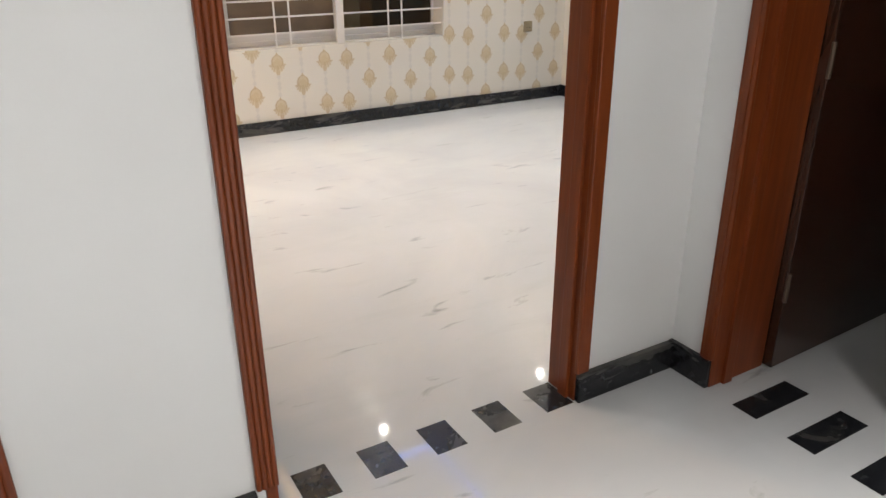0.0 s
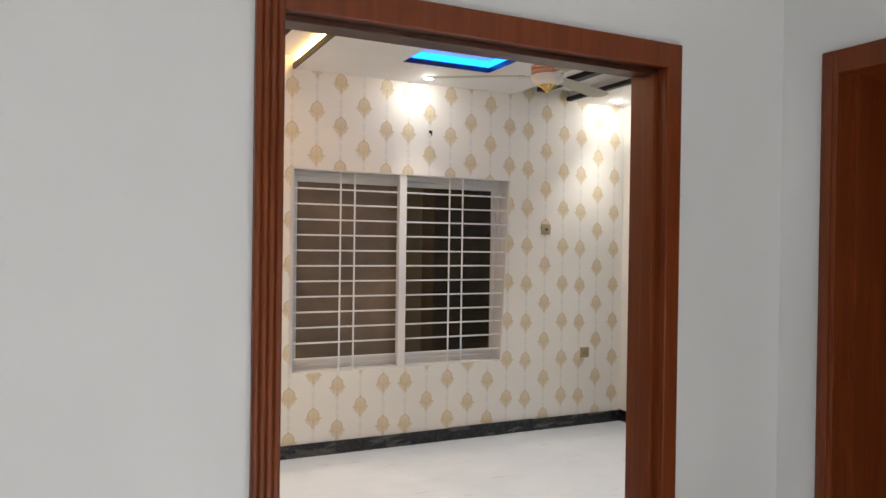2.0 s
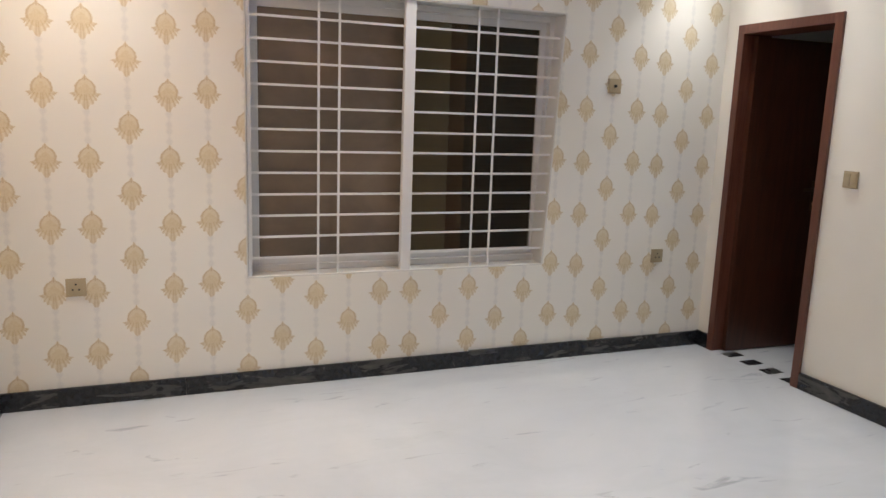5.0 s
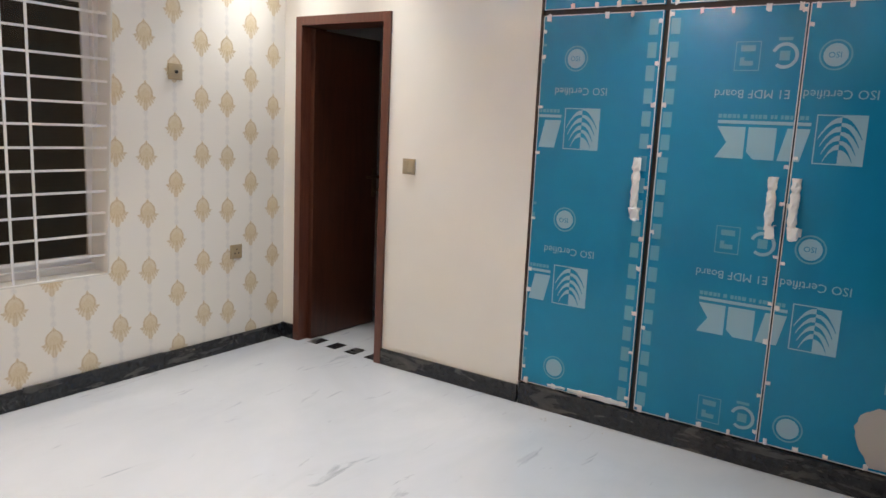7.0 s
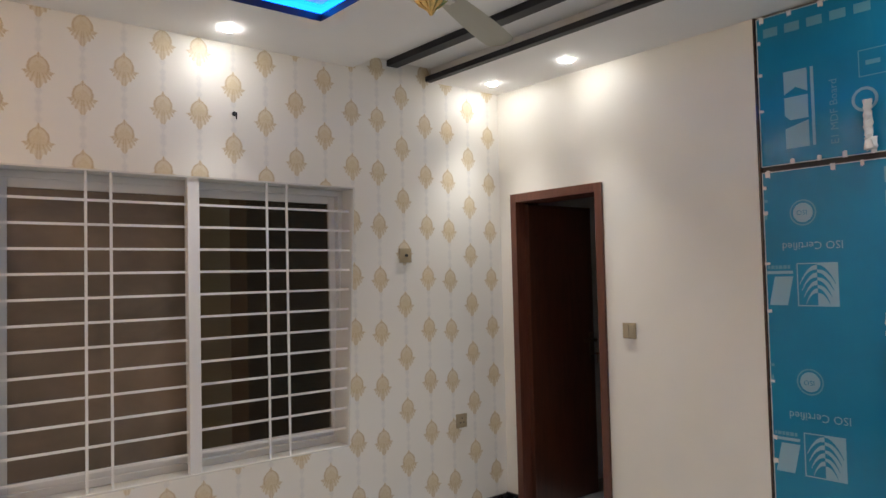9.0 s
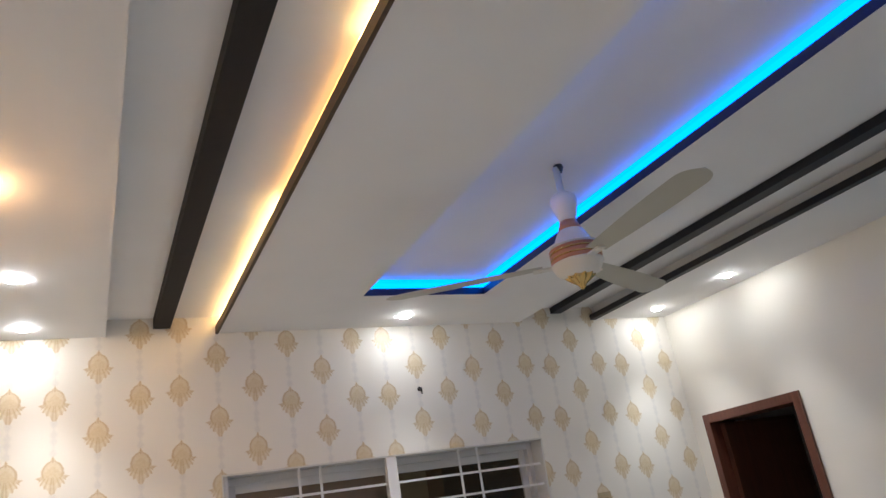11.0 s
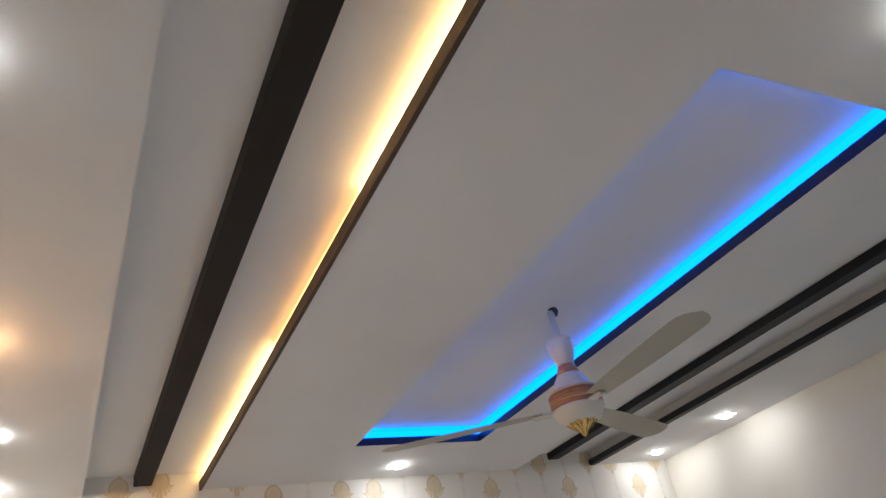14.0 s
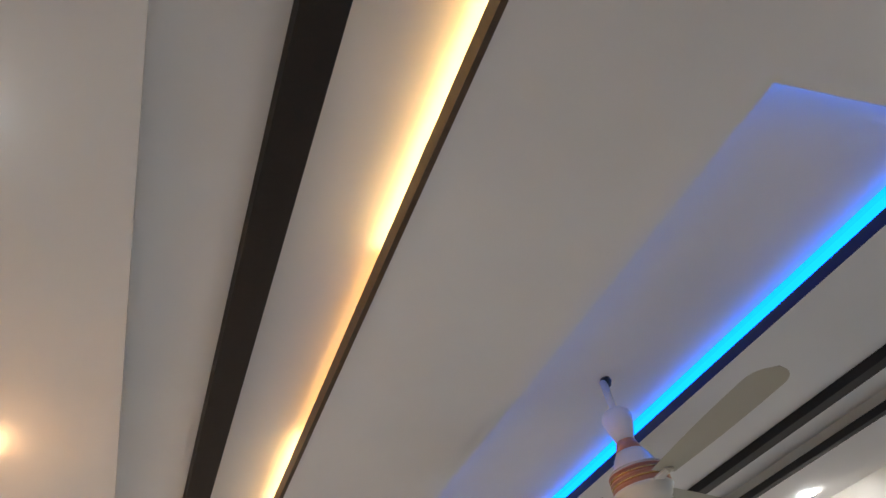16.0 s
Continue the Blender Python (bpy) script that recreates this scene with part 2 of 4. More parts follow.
def film_blue():
    m = mat("blue_protective_film", (0.02, 0.2, 0.3), 0.1, spec=0.3)
    v = place(m)
    big, crease = noisy(m, v, 1.6, 4), noisy(m, place(m, 1, 6, 1.5), 3, 5, 0.6, 1.0)
    col = mixed(m, ramp(m, big, 0.3, 0.7), (0.004, 0.185, 0.335), (0.006, 0.228, 0.395))
    col = mixed(m, calc(m, "MULTIPLY", ramp(m, crease, 0.6, 0.85), 0.25), col, (0.03, 0.25, 0.36))
    join(m, col, bsdf(m).inputs["Base Color"])
    join(m, calc(m, "MULTIPLY_ADD", crease, 0.2, 0.03), bsdf(m).inputs["Roughness"])
    bump(m, crease, 0.15, 0.003)
    return m


FILM = film_blue()
PRINT = mat("pale_blue_print", (0.24, 0.43, 0.52), 0.3)
PRINTDIM = mat("faint_blue_print", (0.085, 0.31, 0.415), 0.3)


def glow(name, colour, strength):
    m = bpy.data.materials.new(name)
    m.use_nodes = True
    nt = m.node_tree
    e = nt.nodes.new("ShaderNodeEmission")
    e.inputs["Color"].default_value, e.inputs["Strength"].default_value = (*colour, 1), strength
    nt.links.new(e.outputs[0], nt.nodes["Material Output"].inputs["Surface"])
    return m


LENS = glow("cool_lamp_lens", (0.97, 0.99, 1.0), 145.0)
LENSWARM = glow("warm_lamp_lens", (1.0, 0.56, 0.26), 950.0)
LEDBLUE = glow("blue_led_strip", (0.0, 0.165, 1.0), 5.4)
# weaker emission for the strip's glow fading up the recess side
GLOWDEEP = glow("deep_blue_glow_band", (0.0, 0.17, 1.0), 4.8)
LEDWARM = glow("warm_led_strip", (1.0, 0.60, 0.22), 22.0)
LEDWEAK = glow("weak_warm_led_strip", (1.0, 0.50, 0.14), 7.0)


def glass(name, tint, film):
    """Window glass; film is how much of it dust and tint make opaque."""
    m = bpy.data.materials.new(name)
    m.use_nodes = True
    nt = m.node_tree
    b = nt.nodes["Principled BSDF"]
    b.inputs["Base Color"].default_value, b.inputs["Roughness"].default_value = (*tint, 1), 0.25
    dust = noisy(m, place(m, 1.0, 1.0, 1.6), 1.7, 4, 0.6, 0.4)
    warm_tint = (tint[0] * 1.3, tint[1] * 1.18, tint[2] * 1.12)
    join(m, mixed(m, ramp(m, dust, 0.35, 0.68), tuple(c * 0.78 for c in tint), warm_tint), b.inputs["Base Color"])
    clear = nt.nodes.new("ShaderNodeBsdfTransparent")
    clear.inputs["Color"].default_value = (0.85, 0.82, 0.76, 1)
    gloss = nt.nodes.new("ShaderNodeBsdfGlossy")
    gloss.inputs["Roughness"].default_value = 0.03
    fres = nt.nodes.new("ShaderNodeFresnel")
    fres.inputs["IOR"].default_value = 1.22
    a, c = nt.nodes.new("ShaderNodeMixShader"), nt.nodes.new("ShaderNodeMixShader")
    a.inputs[0].default_value = film
    nt.links.new(clear.outputs[0], a.inputs[1])
    nt.links.new(b.outputs[0], a.inputs[2])
    nt.links.new(fres.outputs[0], c.inputs[0])
    nt.links.new(a.outputs[0], c.inputs[1])
    nt.links.new(gloss.outputs[0], c.inputs[2])
    nt.links.new(c.outputs[0], nt.nodes["Material Output"].inputs["Surface"])
    return m


GLASSDUSTY = glass("dusty_brown_glass", (0.20, 0.158, 0.118), 0.75)
GLASS = glass("clear_window_glass", (0.07, 0.055, 0.04), 0.18)


# ---- builders ----
def box(bm, x0, x1, y0, y1, z0, z1, bevel=0.0):
    r = bmesh.ops.create_cube(bm, size=1.0, matrix=Matrix.LocRotScale(((x0 + x1) / 2, (y0 + y1) / 2, (z0 + z1) / 2), None, (abs(x1 - x0), abs(y1 - y0), abs(z1 - z0))))
    if bevel:
        edges = list({e for v in r["verts"] for e in v.link_edges})
        bmesh.ops.bevel(bm, geom=edges, offset=bevel, segments=2, affect="EDGES", profile=0.6)
    return bm


def boxes(*specs, bevel=0.0):
    bm = bmesh.new()
    for s in specs:
        box(bm, *s, bevel=bevel)
    return bm


def part(name, bm, material, parent=None, label="", smooth=False):
    """One bmesh as one mesh object, under a thing or a part."""
    me = bpy.data.meshes.new(name)
    bm.to_mesh(me)
    bm.free()
    me.materials.append(material)
    if smooth:
        for p in me.polygons:
            p.use_smooth = True
    ob = new(name, me)
    if parent:
        ob.parent = parent
        ob.matrix_parent_inverse = parent.matrix_world.inverted() if parent.type == "EMPTY" else Matrix()
    return tagged(ob, label)


def thing(name, x, y, z, label, category, group="", kind=""):
    e = new(name)
    e.empty_display_size = 0.05
    e.location = (x, y, z)
    bpy.context.view_layer.update()
    return tagged(e, label, category, group, kind)


def setting(name, bm, material, label, category):
    return tagged(part(name, bm, material), label, category, "", "structure")


def lathe(bm, profile, cx=0, cy=0, cz=0, n=32, axis="z", caps=True):
    """A turned shape from (radius, height) pairs."""
    rings = []
    for r, h in profile:
        ring = []
        for i in range(n):
            a = 2 * math.pi * i / n
            p = (cx + r * math.cos(a), cy + r * math.sin(a), cz + h)
            if axis == "y":
                p = (cx + r * math.cos(a), cy + h, cz + r * math.sin(a))
            if axis == "x":
                p = (cx + h, cy + r * math.cos(a), cz + r * math.sin(a))
            ring.append(bm.verts.new(p))
        rings.append(ring)
    for a, b in zip(rings, rings[1:]):
        for i in range(n):
            bm.faces.new((a[i], a[(i + 1) % n], b[(i + 1) % n], b[i]))
    if caps:
        bm.faces.new(rings[0])
        bm.faces.new(rings[-1])
    bmesh.ops.recalc_face_normals(bm, faces=bm.faces)
    return bm


# ---- the large structure ----
WEST, SOUTH_IN, SOUTH_OUT = -4.18, -3.702, -3.822
HALL_E, ROOM2_W = -2.632, -2.385      # faces of the wall between hall and second room
ENT_L, ENT_R, ENT_H = -3.985, -3.05, 2.0    # clear opening of the entry door
D2_N, D2_S, D2_H = -3.992, -4.89, 2.0       # second room's door
BD_N, BD_S, BD_H = -0.168, -0.828, 2.045   # bathroom door
WX0, WX1, WZ0, WZ1 = -3.007, -1.176, 0.606, 2.094   # window opening
WARD_N, WARD_S = -1.845, -3.62

setting("floor", boxes((-7.2, 3.2, -8.2, 0.0, -0.12, 0.0)), FLOOR, "polished white marble floor with short grey veins", "floor")
LEANING = (WX1, 0.2, 0, 0.22, WZ0, WZ1)     # its window edge is set over below
setting("wall_north", boxes((WEST - 0.2, WX0, 0, 0.22, 0, 3.05), (WX1 - 0.068, 0.2, 0, 0.22, 0, WZ0), (WX1, 0.2, 0, 0.22, WZ1, 3.05), (WX0, WX1 - 0.068, 0, 0.22, 0, WZ0), (WX0, WX1, 0, 0.22, WZ1, 3.05), LEANING), PAPER, "wall in cream wallpaper with gold damask medallions", "wall")
for v in bpy.data.objects["wall_north"].data.vertices:
    if abs(v.co.x - WX1) < 0.0005 and abs(v.co.z - WZ0) < 0.0005:
        v.co.x -= 0.068
setting("wall_east", boxes((0, 0.2, BD_N + 0.03, -0.0005, 0, 3.05), (0, 0.2, BD_S - 0.03, BD_N + 0.03, BD_H + 0.03, 3.05), (0, 0.2, WARD_N + 0.012, BD_S - 0.03, 0, 3.05), (0, 0.2, WARD_S - 0.037, WARD_N + 0.012, PANEL, 3.05), (0, 0.2, SOUTH_IN, WARD_S - 0.037, 0, 3.05)), CREAM, "smooth cream painted wall", "wall")
setting("wall_west", boxes((WEST - 0.2, WEST, SOUTH_IN, -0.0005, 0, 3.05)), CREAM, "smooth cream painted wall", "wall")
setting("wall_south", boxes((-7.0, ENT_L - 0.03, SOUTH_OUT, SOUTH_IN, 0, 3.05), (ENT_R + 0.03, 3.0, SOUTH_OUT, SOUTH_IN, 0, 3.05), (ENT_L - 0.03, ENT_R + 0.03, SOUTH_OUT, SOUTH_IN, ENT_H + 0.03, 3.05)), WHITE, "white painted wall between hall and bedroom", "wall")
setting("wall_hall_east", boxes((HALL_E, ROOM2_W, D2_N + 0.03, SOUTH_OUT - 0.0005, 0, 3.05), (HALL_E, ROOM2_W, -8.0, D2_S - 0.03, 0, 3.05), (HALL_E, ROOM2_W, D2_S - 0.03, D2_N + 0.03, D2_H + 0.03, 3.05)), WHITE, "white painted hall wall", "wall")
setting("wall_hall_west", boxes((-7.2, -7.0, -8.0, SOUTH_IN, 0, 3.05)), WHITE, "white painted hall wall", "wall")
setting("wall_hall_south", boxes((-7.2, 3.2, -8.2, -8.0, 0, 3.05)), WHITE, "white painted hall wall", "wall")
setting("wall_far_east", boxes((3.0, 3.2, -8.0, 0.2, 0, 3.05)), WHITE, "plain painted wall of the dark rooms", "wall")
setting("wall_bath_south", boxes((0.2, 3.0, -1.8, -1.6, 0, 3.05)), WHITE, "plain painted bathroom wall", "wall")
setting("wall_bath_north", boxes((0.2, 3.0, 0.0, 0.2, 0, 3.05)), WHITE, "plain painted bathroom wall", "wall")
setting("ceiling", boxes((-7.2, 3.2, -8.2, 0.22, 3.05, 3.2)), GYPSUM, "plain concrete ceiling slab above the panels", "ceiling")
setting("ceiling_hall", boxes((-7.0, 3.0, -8.0, SOUTH_OUT, 2.84, 2.9)), GYPSUM, "white painted hall ceiling", "ceiling")

# the dropped ceiling of the bedroom: an upper sheet and three lower panels
TX0, TX1, TY0, TY1 = -2.385, -1.71, -3.045, -0.56
P_L, P_R, L_EDGE, R_EDGE = -2.990, -1.172, -3.519, -0.60
setting("ceiling_upper", boxes((WEST, 0, SOUTH_IN, 0, RECESS, RECESS + 0.04)), GYPSUM, "white gypsum ceiling inside the recesses", "ceiling")
bm = bmesh.new()
for s in ((P_L, TX0, SOUTH_IN, 0), (TX1, P_R, SOUTH_IN, 0), (TX0, TX1, SOUTH_IN, TY0), (TX0, TX1, TY1, 0)):
    box(bm, *s, PANEL, PANEL + 0.018)
box(bm, P_R - 0.015, P_R, SOUTH_IN, 0, PANEL + 0.018, RECESS)
setting("ceiling_middle_panel", bm, GYPSUM, "white gypsum ceiling panel with a lit opening", "ceiling")
setting("ceiling_west_panel", boxes((WEST, L_EDGE, SOUTH_IN, 0, PANEL, RECESS)), GYPSUM, "white gypsum ceiling panel along the wall", "ceiling")
setting("ceiling_east_panel", boxes((R_EDGE + 0.016, 0, SOUTH_IN, 0, PANEL, RECESS)), GYPSUM, "white gypsum ceiling panel along the wall", "ceiling")
setting("trim_west_beam", boxes((-3.303, -3.222, SOUTH_IN, -0.001, RECESS - 0.055, RECESS - 0.0005), bevel=0.003), BEAM, "dark brown beam running along the ceiling recess", "trim")
setting("trim_east_beam", boxes((-0.930, -0.852, SOUTH_IN, -0.001, RECESS - 0.040, RECESS - 0.0005), bevel=0.003), SLATE, "slate black beam running along the ceiling recess", "trim")
setting("trim_east_edge", boxes((R_EDGE - 0.03, R_EDGE + 0.015, SOUTH_IN, -0.001, PANEL - 0.004, PANEL + 0.03), bevel=0.002), SLATE, "slate black edging on the ceiling panel", "trim")
setting("trim_cove_edge", boxes((P_L - 0.014, P_L - 0.001, SOUTH_IN, -0.001, PANEL - 0.006, PANEL + 0.036)), LIPWOOD, "brown wooden lip in front of the warm light strip", "trim")
LIP = 0.037
T = 0.0006
setting("trim_tray_edge", boxes((TX0, TX0 + T, TY0, TY1, PANEL + 0.0005, PANEL + LIP), (TX1 - T, TX1, TY0, TY1, PANEL + 0.0005, PANEL + LIP), (TX0 + T, TX1 - T, TY0, TY0 + T, PANEL + 0.0005, PANEL + LIP), (TX0 + T, TX1 - T, TY1 - T, TY1, PANEL + 0.0005, PANEL + LIP)), BLUELITLIP, "dark lip round the ceiling opening, the strip's blue light put into its colour", "trim")

# light strips that lie hidden behind the lips
blue = thing("blue_led_strip", (TX0 + TX1) / 2, (TY0 + TY1) / 2, PANEL + 0.018, "glowing blue light strip round the ceiling opening", "light strip")
g0, g1 = PANEL + 0.0185, RECESS - 0.0002
B, H = 0.005, g0 + 0.048
for s in ((TX0 - B - 0.005, TX0 - B, TY0 - B, TY1 + B), (TX1 + B, TX1 + B + 0.005, TY0 - B, TY1 + B), (TX0 - B, TX1 + B, TY0 - B - 0.005, TY0 - B), (TX0 - B, TX1 + B, TY1 + B, TY1 + B + 0.005)):
    part("strip", boxes((*s, g0, H)), LEDBLUE, blue)
    # added emitter over the strip, in place of its glow on the recess side
    part("glow_band", boxes((*s, H, g1)), GLOWDEEP, blue, "added deep blue emitting band for the strip's fading glow")
warm = thing("warm_led_strip", P_L + 0.05, -1.8, PANEL + 0.018, "glowing warm white light strip behind the ceiling lip", "light strip")
for a, b, gm in ((-1.46, -0.01, LEDWARM), (SOUTH_IN + 0.01, -2.37, LEDWARM), (-2.37, -1.46, LEDWEAK)):
    part("strip", boxes((P_L + 0.003, P_L + 0.009, a, b, PANEL + 0.060, PANEL + 0.072)), gm, warm)

# black skirting
SK = 0.1
def skirting(name, *runs):
    """Stones of about 0.9 m laid end to end, their tops not quite level."""
    base = thing(name, runs[0][0], runs[0][2], 0, "polished black stone skirting smeared with dried cement", "skirting", "", "structure")
    rg = random.Random(name)
    for x0, x1, y0, y1 in runs:
        along = x1 - x0 > y1 - y0
        a, b = (x0, x1) if along else (y0, y1)
        n = max(1, round((b - a) / 0.9))
        cuts = [a] + [a + (b - a) * (k + rg.uniform(-0.12, 0.12)) / n for k in range(1, n)] + [b]
        for p, q in zip(cuts, cuts[1:]):
            q -= 0.0012 if q < b else 0
            top = SK + rg.uniform(-0.004, 0.003)
            span = (p, q, y0, y1) if along else (x0, x1, p, q)
            part("stone", boxes((*span, 0.0005, top), bevel=0.003), BLACK, base)
skirting("baseboard_north", (WEST, -0.018, -0.018, -0.0008))
skirting("baseboard_east", (-0.018, -0.0008, -0.118, -0.0008), (-0.018, -0.0008, WARD_N + 0.01, -0.878))
skirting("baseboard_west", (WEST + 0.0008, WEST + 0.018, SOUTH_IN, -0.02))
skirting("baseboard_hall", (ENT_R + 0.004, HALL_E - 0.019, SOUTH_OUT - 0.024, SOUTH_OUT - 0.0008), (-4.503, ENT_L - 0.055, SOUTH_OUT - 0.024, SOUTH_OUT - 0.0008))
skirting("baseboard_hall_east", (HALL_E - 0.02, HALL_E - 0.0008, D2_N + 0.004, SOUTH_OUT - 0.0008))
skirting("baseboard_hall_east_far", (HALL_E - 0.018, HALL_E - 0.0008, -8.0, D2_S - 0.06))


# black inlays in the thresholds
def inlays(name, label, tiles):
    base = thing(name, tiles[0][0], tiles[0][2], 0, label, "threshold", "", "structure")
    for x0, x1, y0, y1 in tiles:
        part("tile", boxes((x0, x1, y0, y1, -0.006, 0.0012)), BLACK, base)
inlays("threshold_entry", "row of small black stone squares in the white threshold", [(-3.918 + 0.191 * i, -3.821 + 0.191 * i if i < 4 else -3.053, -3.832, -3.704) for i in range(5)])
inlays("threshold_second_room", "row of black stone bars in the white threshold", [(HALL_E - 0.015, ROOM2_W - 0.01, -4.178 - 0.19 * i, -4.091 - 0.19 * i) for i in range(5)])
inlays("threshold_bathroom", "row of small black stone squares in the white threshold", [(0.01, 0.13, -0.31 - 0.165 * i, -0.225 - 0.165 * i) for i in range(4)])


# doors: lined openings with fluted casings
def fluted(x0, x1, y_face, z0, z1, depth, flutes=4):
    """An upright board with rounded ridges on its front, which faces -y."""
    bm = bmesh.new()
    w, n = (x1 - x0), flutes * 6
    pts = [(x0, y_face)]
    for i in range(n + 1):
        a = i / n
        pts.append((x0 + w * a, y_face - depth + 0.004 * abs(math.sin(a * flutes * math.pi)) ** 0.6 * -1 + 0.004))
    pts.append((x1, y_face))
    lo = [bm.verts.new((x, y, z0)) for x, y in pts]
    hi = [bm.verts.new((x, y, z1)) for x, y in pts]
    for i in range(len(pts)):
        j = (i + 1) % len(pts)
        bm.faces.new((lo[i], lo[j], hi[j], hi[i]))
    bm.faces.new(lo)
    bm.faces.new(hi)
    bmesh.ops.recalc_face_normals(bm, faces=bm.faces)
    return bm


CW = 0.044
HEAD = 0.058      # height of the casing over a door
door1 = thing("door_1", ENT_R, SOUTH_IN, 0, "varnished mahogany door frame with an open glossy dark leaf", "door", "", "structure")
part("jamb", boxes((ENT_L - 0.028, ENT_L, SOUTH_OUT - 0.004, SOUTH_IN + 0.0, 0.001, ENT_H + 0.028), bevel=0.002), MAHOGANY, door1)
part("jamb", boxes((ENT_R, ENT_R + 0.028, SOUTH_OUT - 0.004, SOUTH_IN + 0.0, 0.001, ENT_H + 0.028), (ENT_R - 0.012, ENT_R + 0.001, SOUTH_OUT + 0.02, SOUTH_OUT + 0.06, 0.001, ENT_H), bevel=0.002), MAHOGANY, door1)
# darker wood than the jambs: the underside's shade is put into its colour
part("head", boxes((ENT_L, ENT_R, SOUTH_OUT - 0.004, SOUTH_IN + 0.0, ENT_H, ENT_H + 0.028), (ENT_L, ENT_R, SOUTH_OUT + 0.02, SOUTH_OUT + 0.06, ENT_H - 0.012, ENT_H + 0.001), bevel=0.002), LEAFRED, door1, "head lining, its underside shade put into a dark red-brown")
part("casing", fluted(ENT_L - 0.053, ENT_L + 0.001, SOUTH_OUT - 0.0005, SK, ENT_H + HEAD, 0.017), MAHOGANY, door1, "fluted mahogany casing")
part("casing", boxes((ENT_R - 0.001, ENT_R + CW, SOUTH_OUT - 0.017, SOUTH_OUT - 0.0005, SK, ENT_H + HEAD), bevel=0.004), MAHOGANY, door1)
part("casing", boxes((ENT_L, ENT_R, SOUTH_OUT - 0.017, SOUTH_OUT - 0.0005, ENT_H - 0.001, ENT_H + HEAD), bevel=0.003), MAHOGANY, door1)
part("casing", boxes((ENT_L - 0.03 - CW, ENT_L - 0.03, SOUTH_IN + 0.0005, SOUTH_IN + 0.014, 0.001, ENT_H + 0.03 + CW), bevel=0.003), MAHOGANY, door1)
part("casing", boxes((ENT_R + 0.03, ENT_R + 0.03 + CW, SOUTH_IN + 0.0005, SOUTH_IN + 0.014, 0.001, ENT_H + CW), bevel=0.003), MAHOGANY, door1)
part("casing", boxes((ENT_L - 0.03, ENT_R + 0.03, SOUTH_IN + 0.0005, SOUTH_IN + 0.014, ENT_H + 0.03, ENT_H + 0.03 + CW), bevel=0.003), MAHOGANY, door1)


def leaf(door, name, hinge, angle, width, height, grooves=True, handle=True, material=LEAFWOOD):
    """A door leaf that starts at the hinge and runs along +x before it is turned; its seen face is -y."""
    m = Matrix.Translation((hinge[0], hinge[1], 0.006)) @ Matrix.Rotation(radians(angle), 4, "Z")
    bm = boxes((0, width, -0.018, 0.018, 0, height), bevel=0.002)
    bmesh.ops.transform(bm, matrix=m, verts=bm.verts)
    body = part(name, bm, material, door, "glossy dark brown door leaf")
    if grooves:
        bm = bmesh.new()
        for x0, z0, x1, z1 in ((0.41, 1.815, 0.895, 1.80), (0.41, 1.643, 0.895, 1.633), (0.41, 1.468, 0.895, 1.467)):
            d = Vector((x1 - x0, 0, z1 - z0))
            t = Matrix.Translation(((x0 + x1) / 2, -0.0185, (z0 + z1) / 2)) @ Matrix.Rotation(-math.atan2(d.z, d.x), 4, "Y")
            bmesh.ops.create_cube(bm, size=1, matrix=m @ t @ Matrix.Diagonal((d.length, 0.002, 0.003, 1)))
        part("groove", bm, GROOVE, body, "thin decorative grooves")
        # near-black matt band, slightly proud, over the first 0.21 m from the hinge
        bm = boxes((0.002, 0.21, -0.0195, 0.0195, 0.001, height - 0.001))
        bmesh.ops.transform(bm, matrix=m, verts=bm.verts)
        part("hinge_band", bm, HINGEBAND, body, "dark matt band along the hinge side")
        bm = boxes((-0.002, -0.0002, -0.017, 0.017, 0.002, height - 0.002))
        bmesh.ops.transform(bm, matrix=m, verts=bm.verts)
        part("edge_band", bm, MAHOGANY, body, "mahogany hinge edge")
    if handle:
        for side in (-1, 1):
            bm = bmesh.new()
            box(bm, width - 0.055, width - 0.019, side * 0.0182, side * 0.025, 0.935, 1.135, bevel=0.004)
            lathe(bm, [(0.011, 0.0), (0.011, side * 0.045)], width - 0.037, side * 0.024, 1.08, 14, "y")
            box(bm, width - 0.165, width - 0.026, side * 0.06, side * 0.074, 1.071, 1.089, bevel=0.005)
            lathe(bm, [(0.013, 0), (0.013, side * 0.014)], width - 0.037, side * 0.026, 0.985, 14, "y")
            bmesh.ops.transform(bm, matrix=m, verts=bm.verts)
            part("handle", bm, STEEL, body, "dark bronzed lever handle on a long plate")
        bm = bmesh.new()
        box(bm, width - 0.041, width - 0.033, -0.075, -0.04, 0.98, 0.99)
        lathe(bm, [(0.012, -0.001), (0.012, 0.001)], width - 0.037, -0.08, 0.985, 14, "x")
        box(bm, width - 0.039, width - 0.035, -0.084, -0.074, 0.92, 0.975, bevel=0.001)
        bmesh.ops.transform(bm, matrix=m, verts=bm.verts)
        part("key", bm, STEEL, body, "steel key hanging in the lock")
    return body


leaf(door1, "leaf", (-3.975, -3.700), 85.1, 0.90, 1.985)

door2 = thing("door_2", HALL_E, D2_N, 0, "varnished mahogany door frame with a dark leaf opened inwards", "door", "", "structure")
for ya, yb in ((D2_N, D2_N + 0.028), (D2_S - 0.028, D2_S)):
    part("jamb", boxes((HALL_E - 0.004, ROOM2_W + 0.004, ya, yb, 0.001, D2_H + 0.028), bevel=0.002), MAHOGANY, door2)
part("jamb", boxes((HALL_E + 0.05, HALL_E + 0.09, D2_N - 0.012, D2_N + 0.001, 0.001, D2_H), bevel=0.002), MAHOGANY, door2)
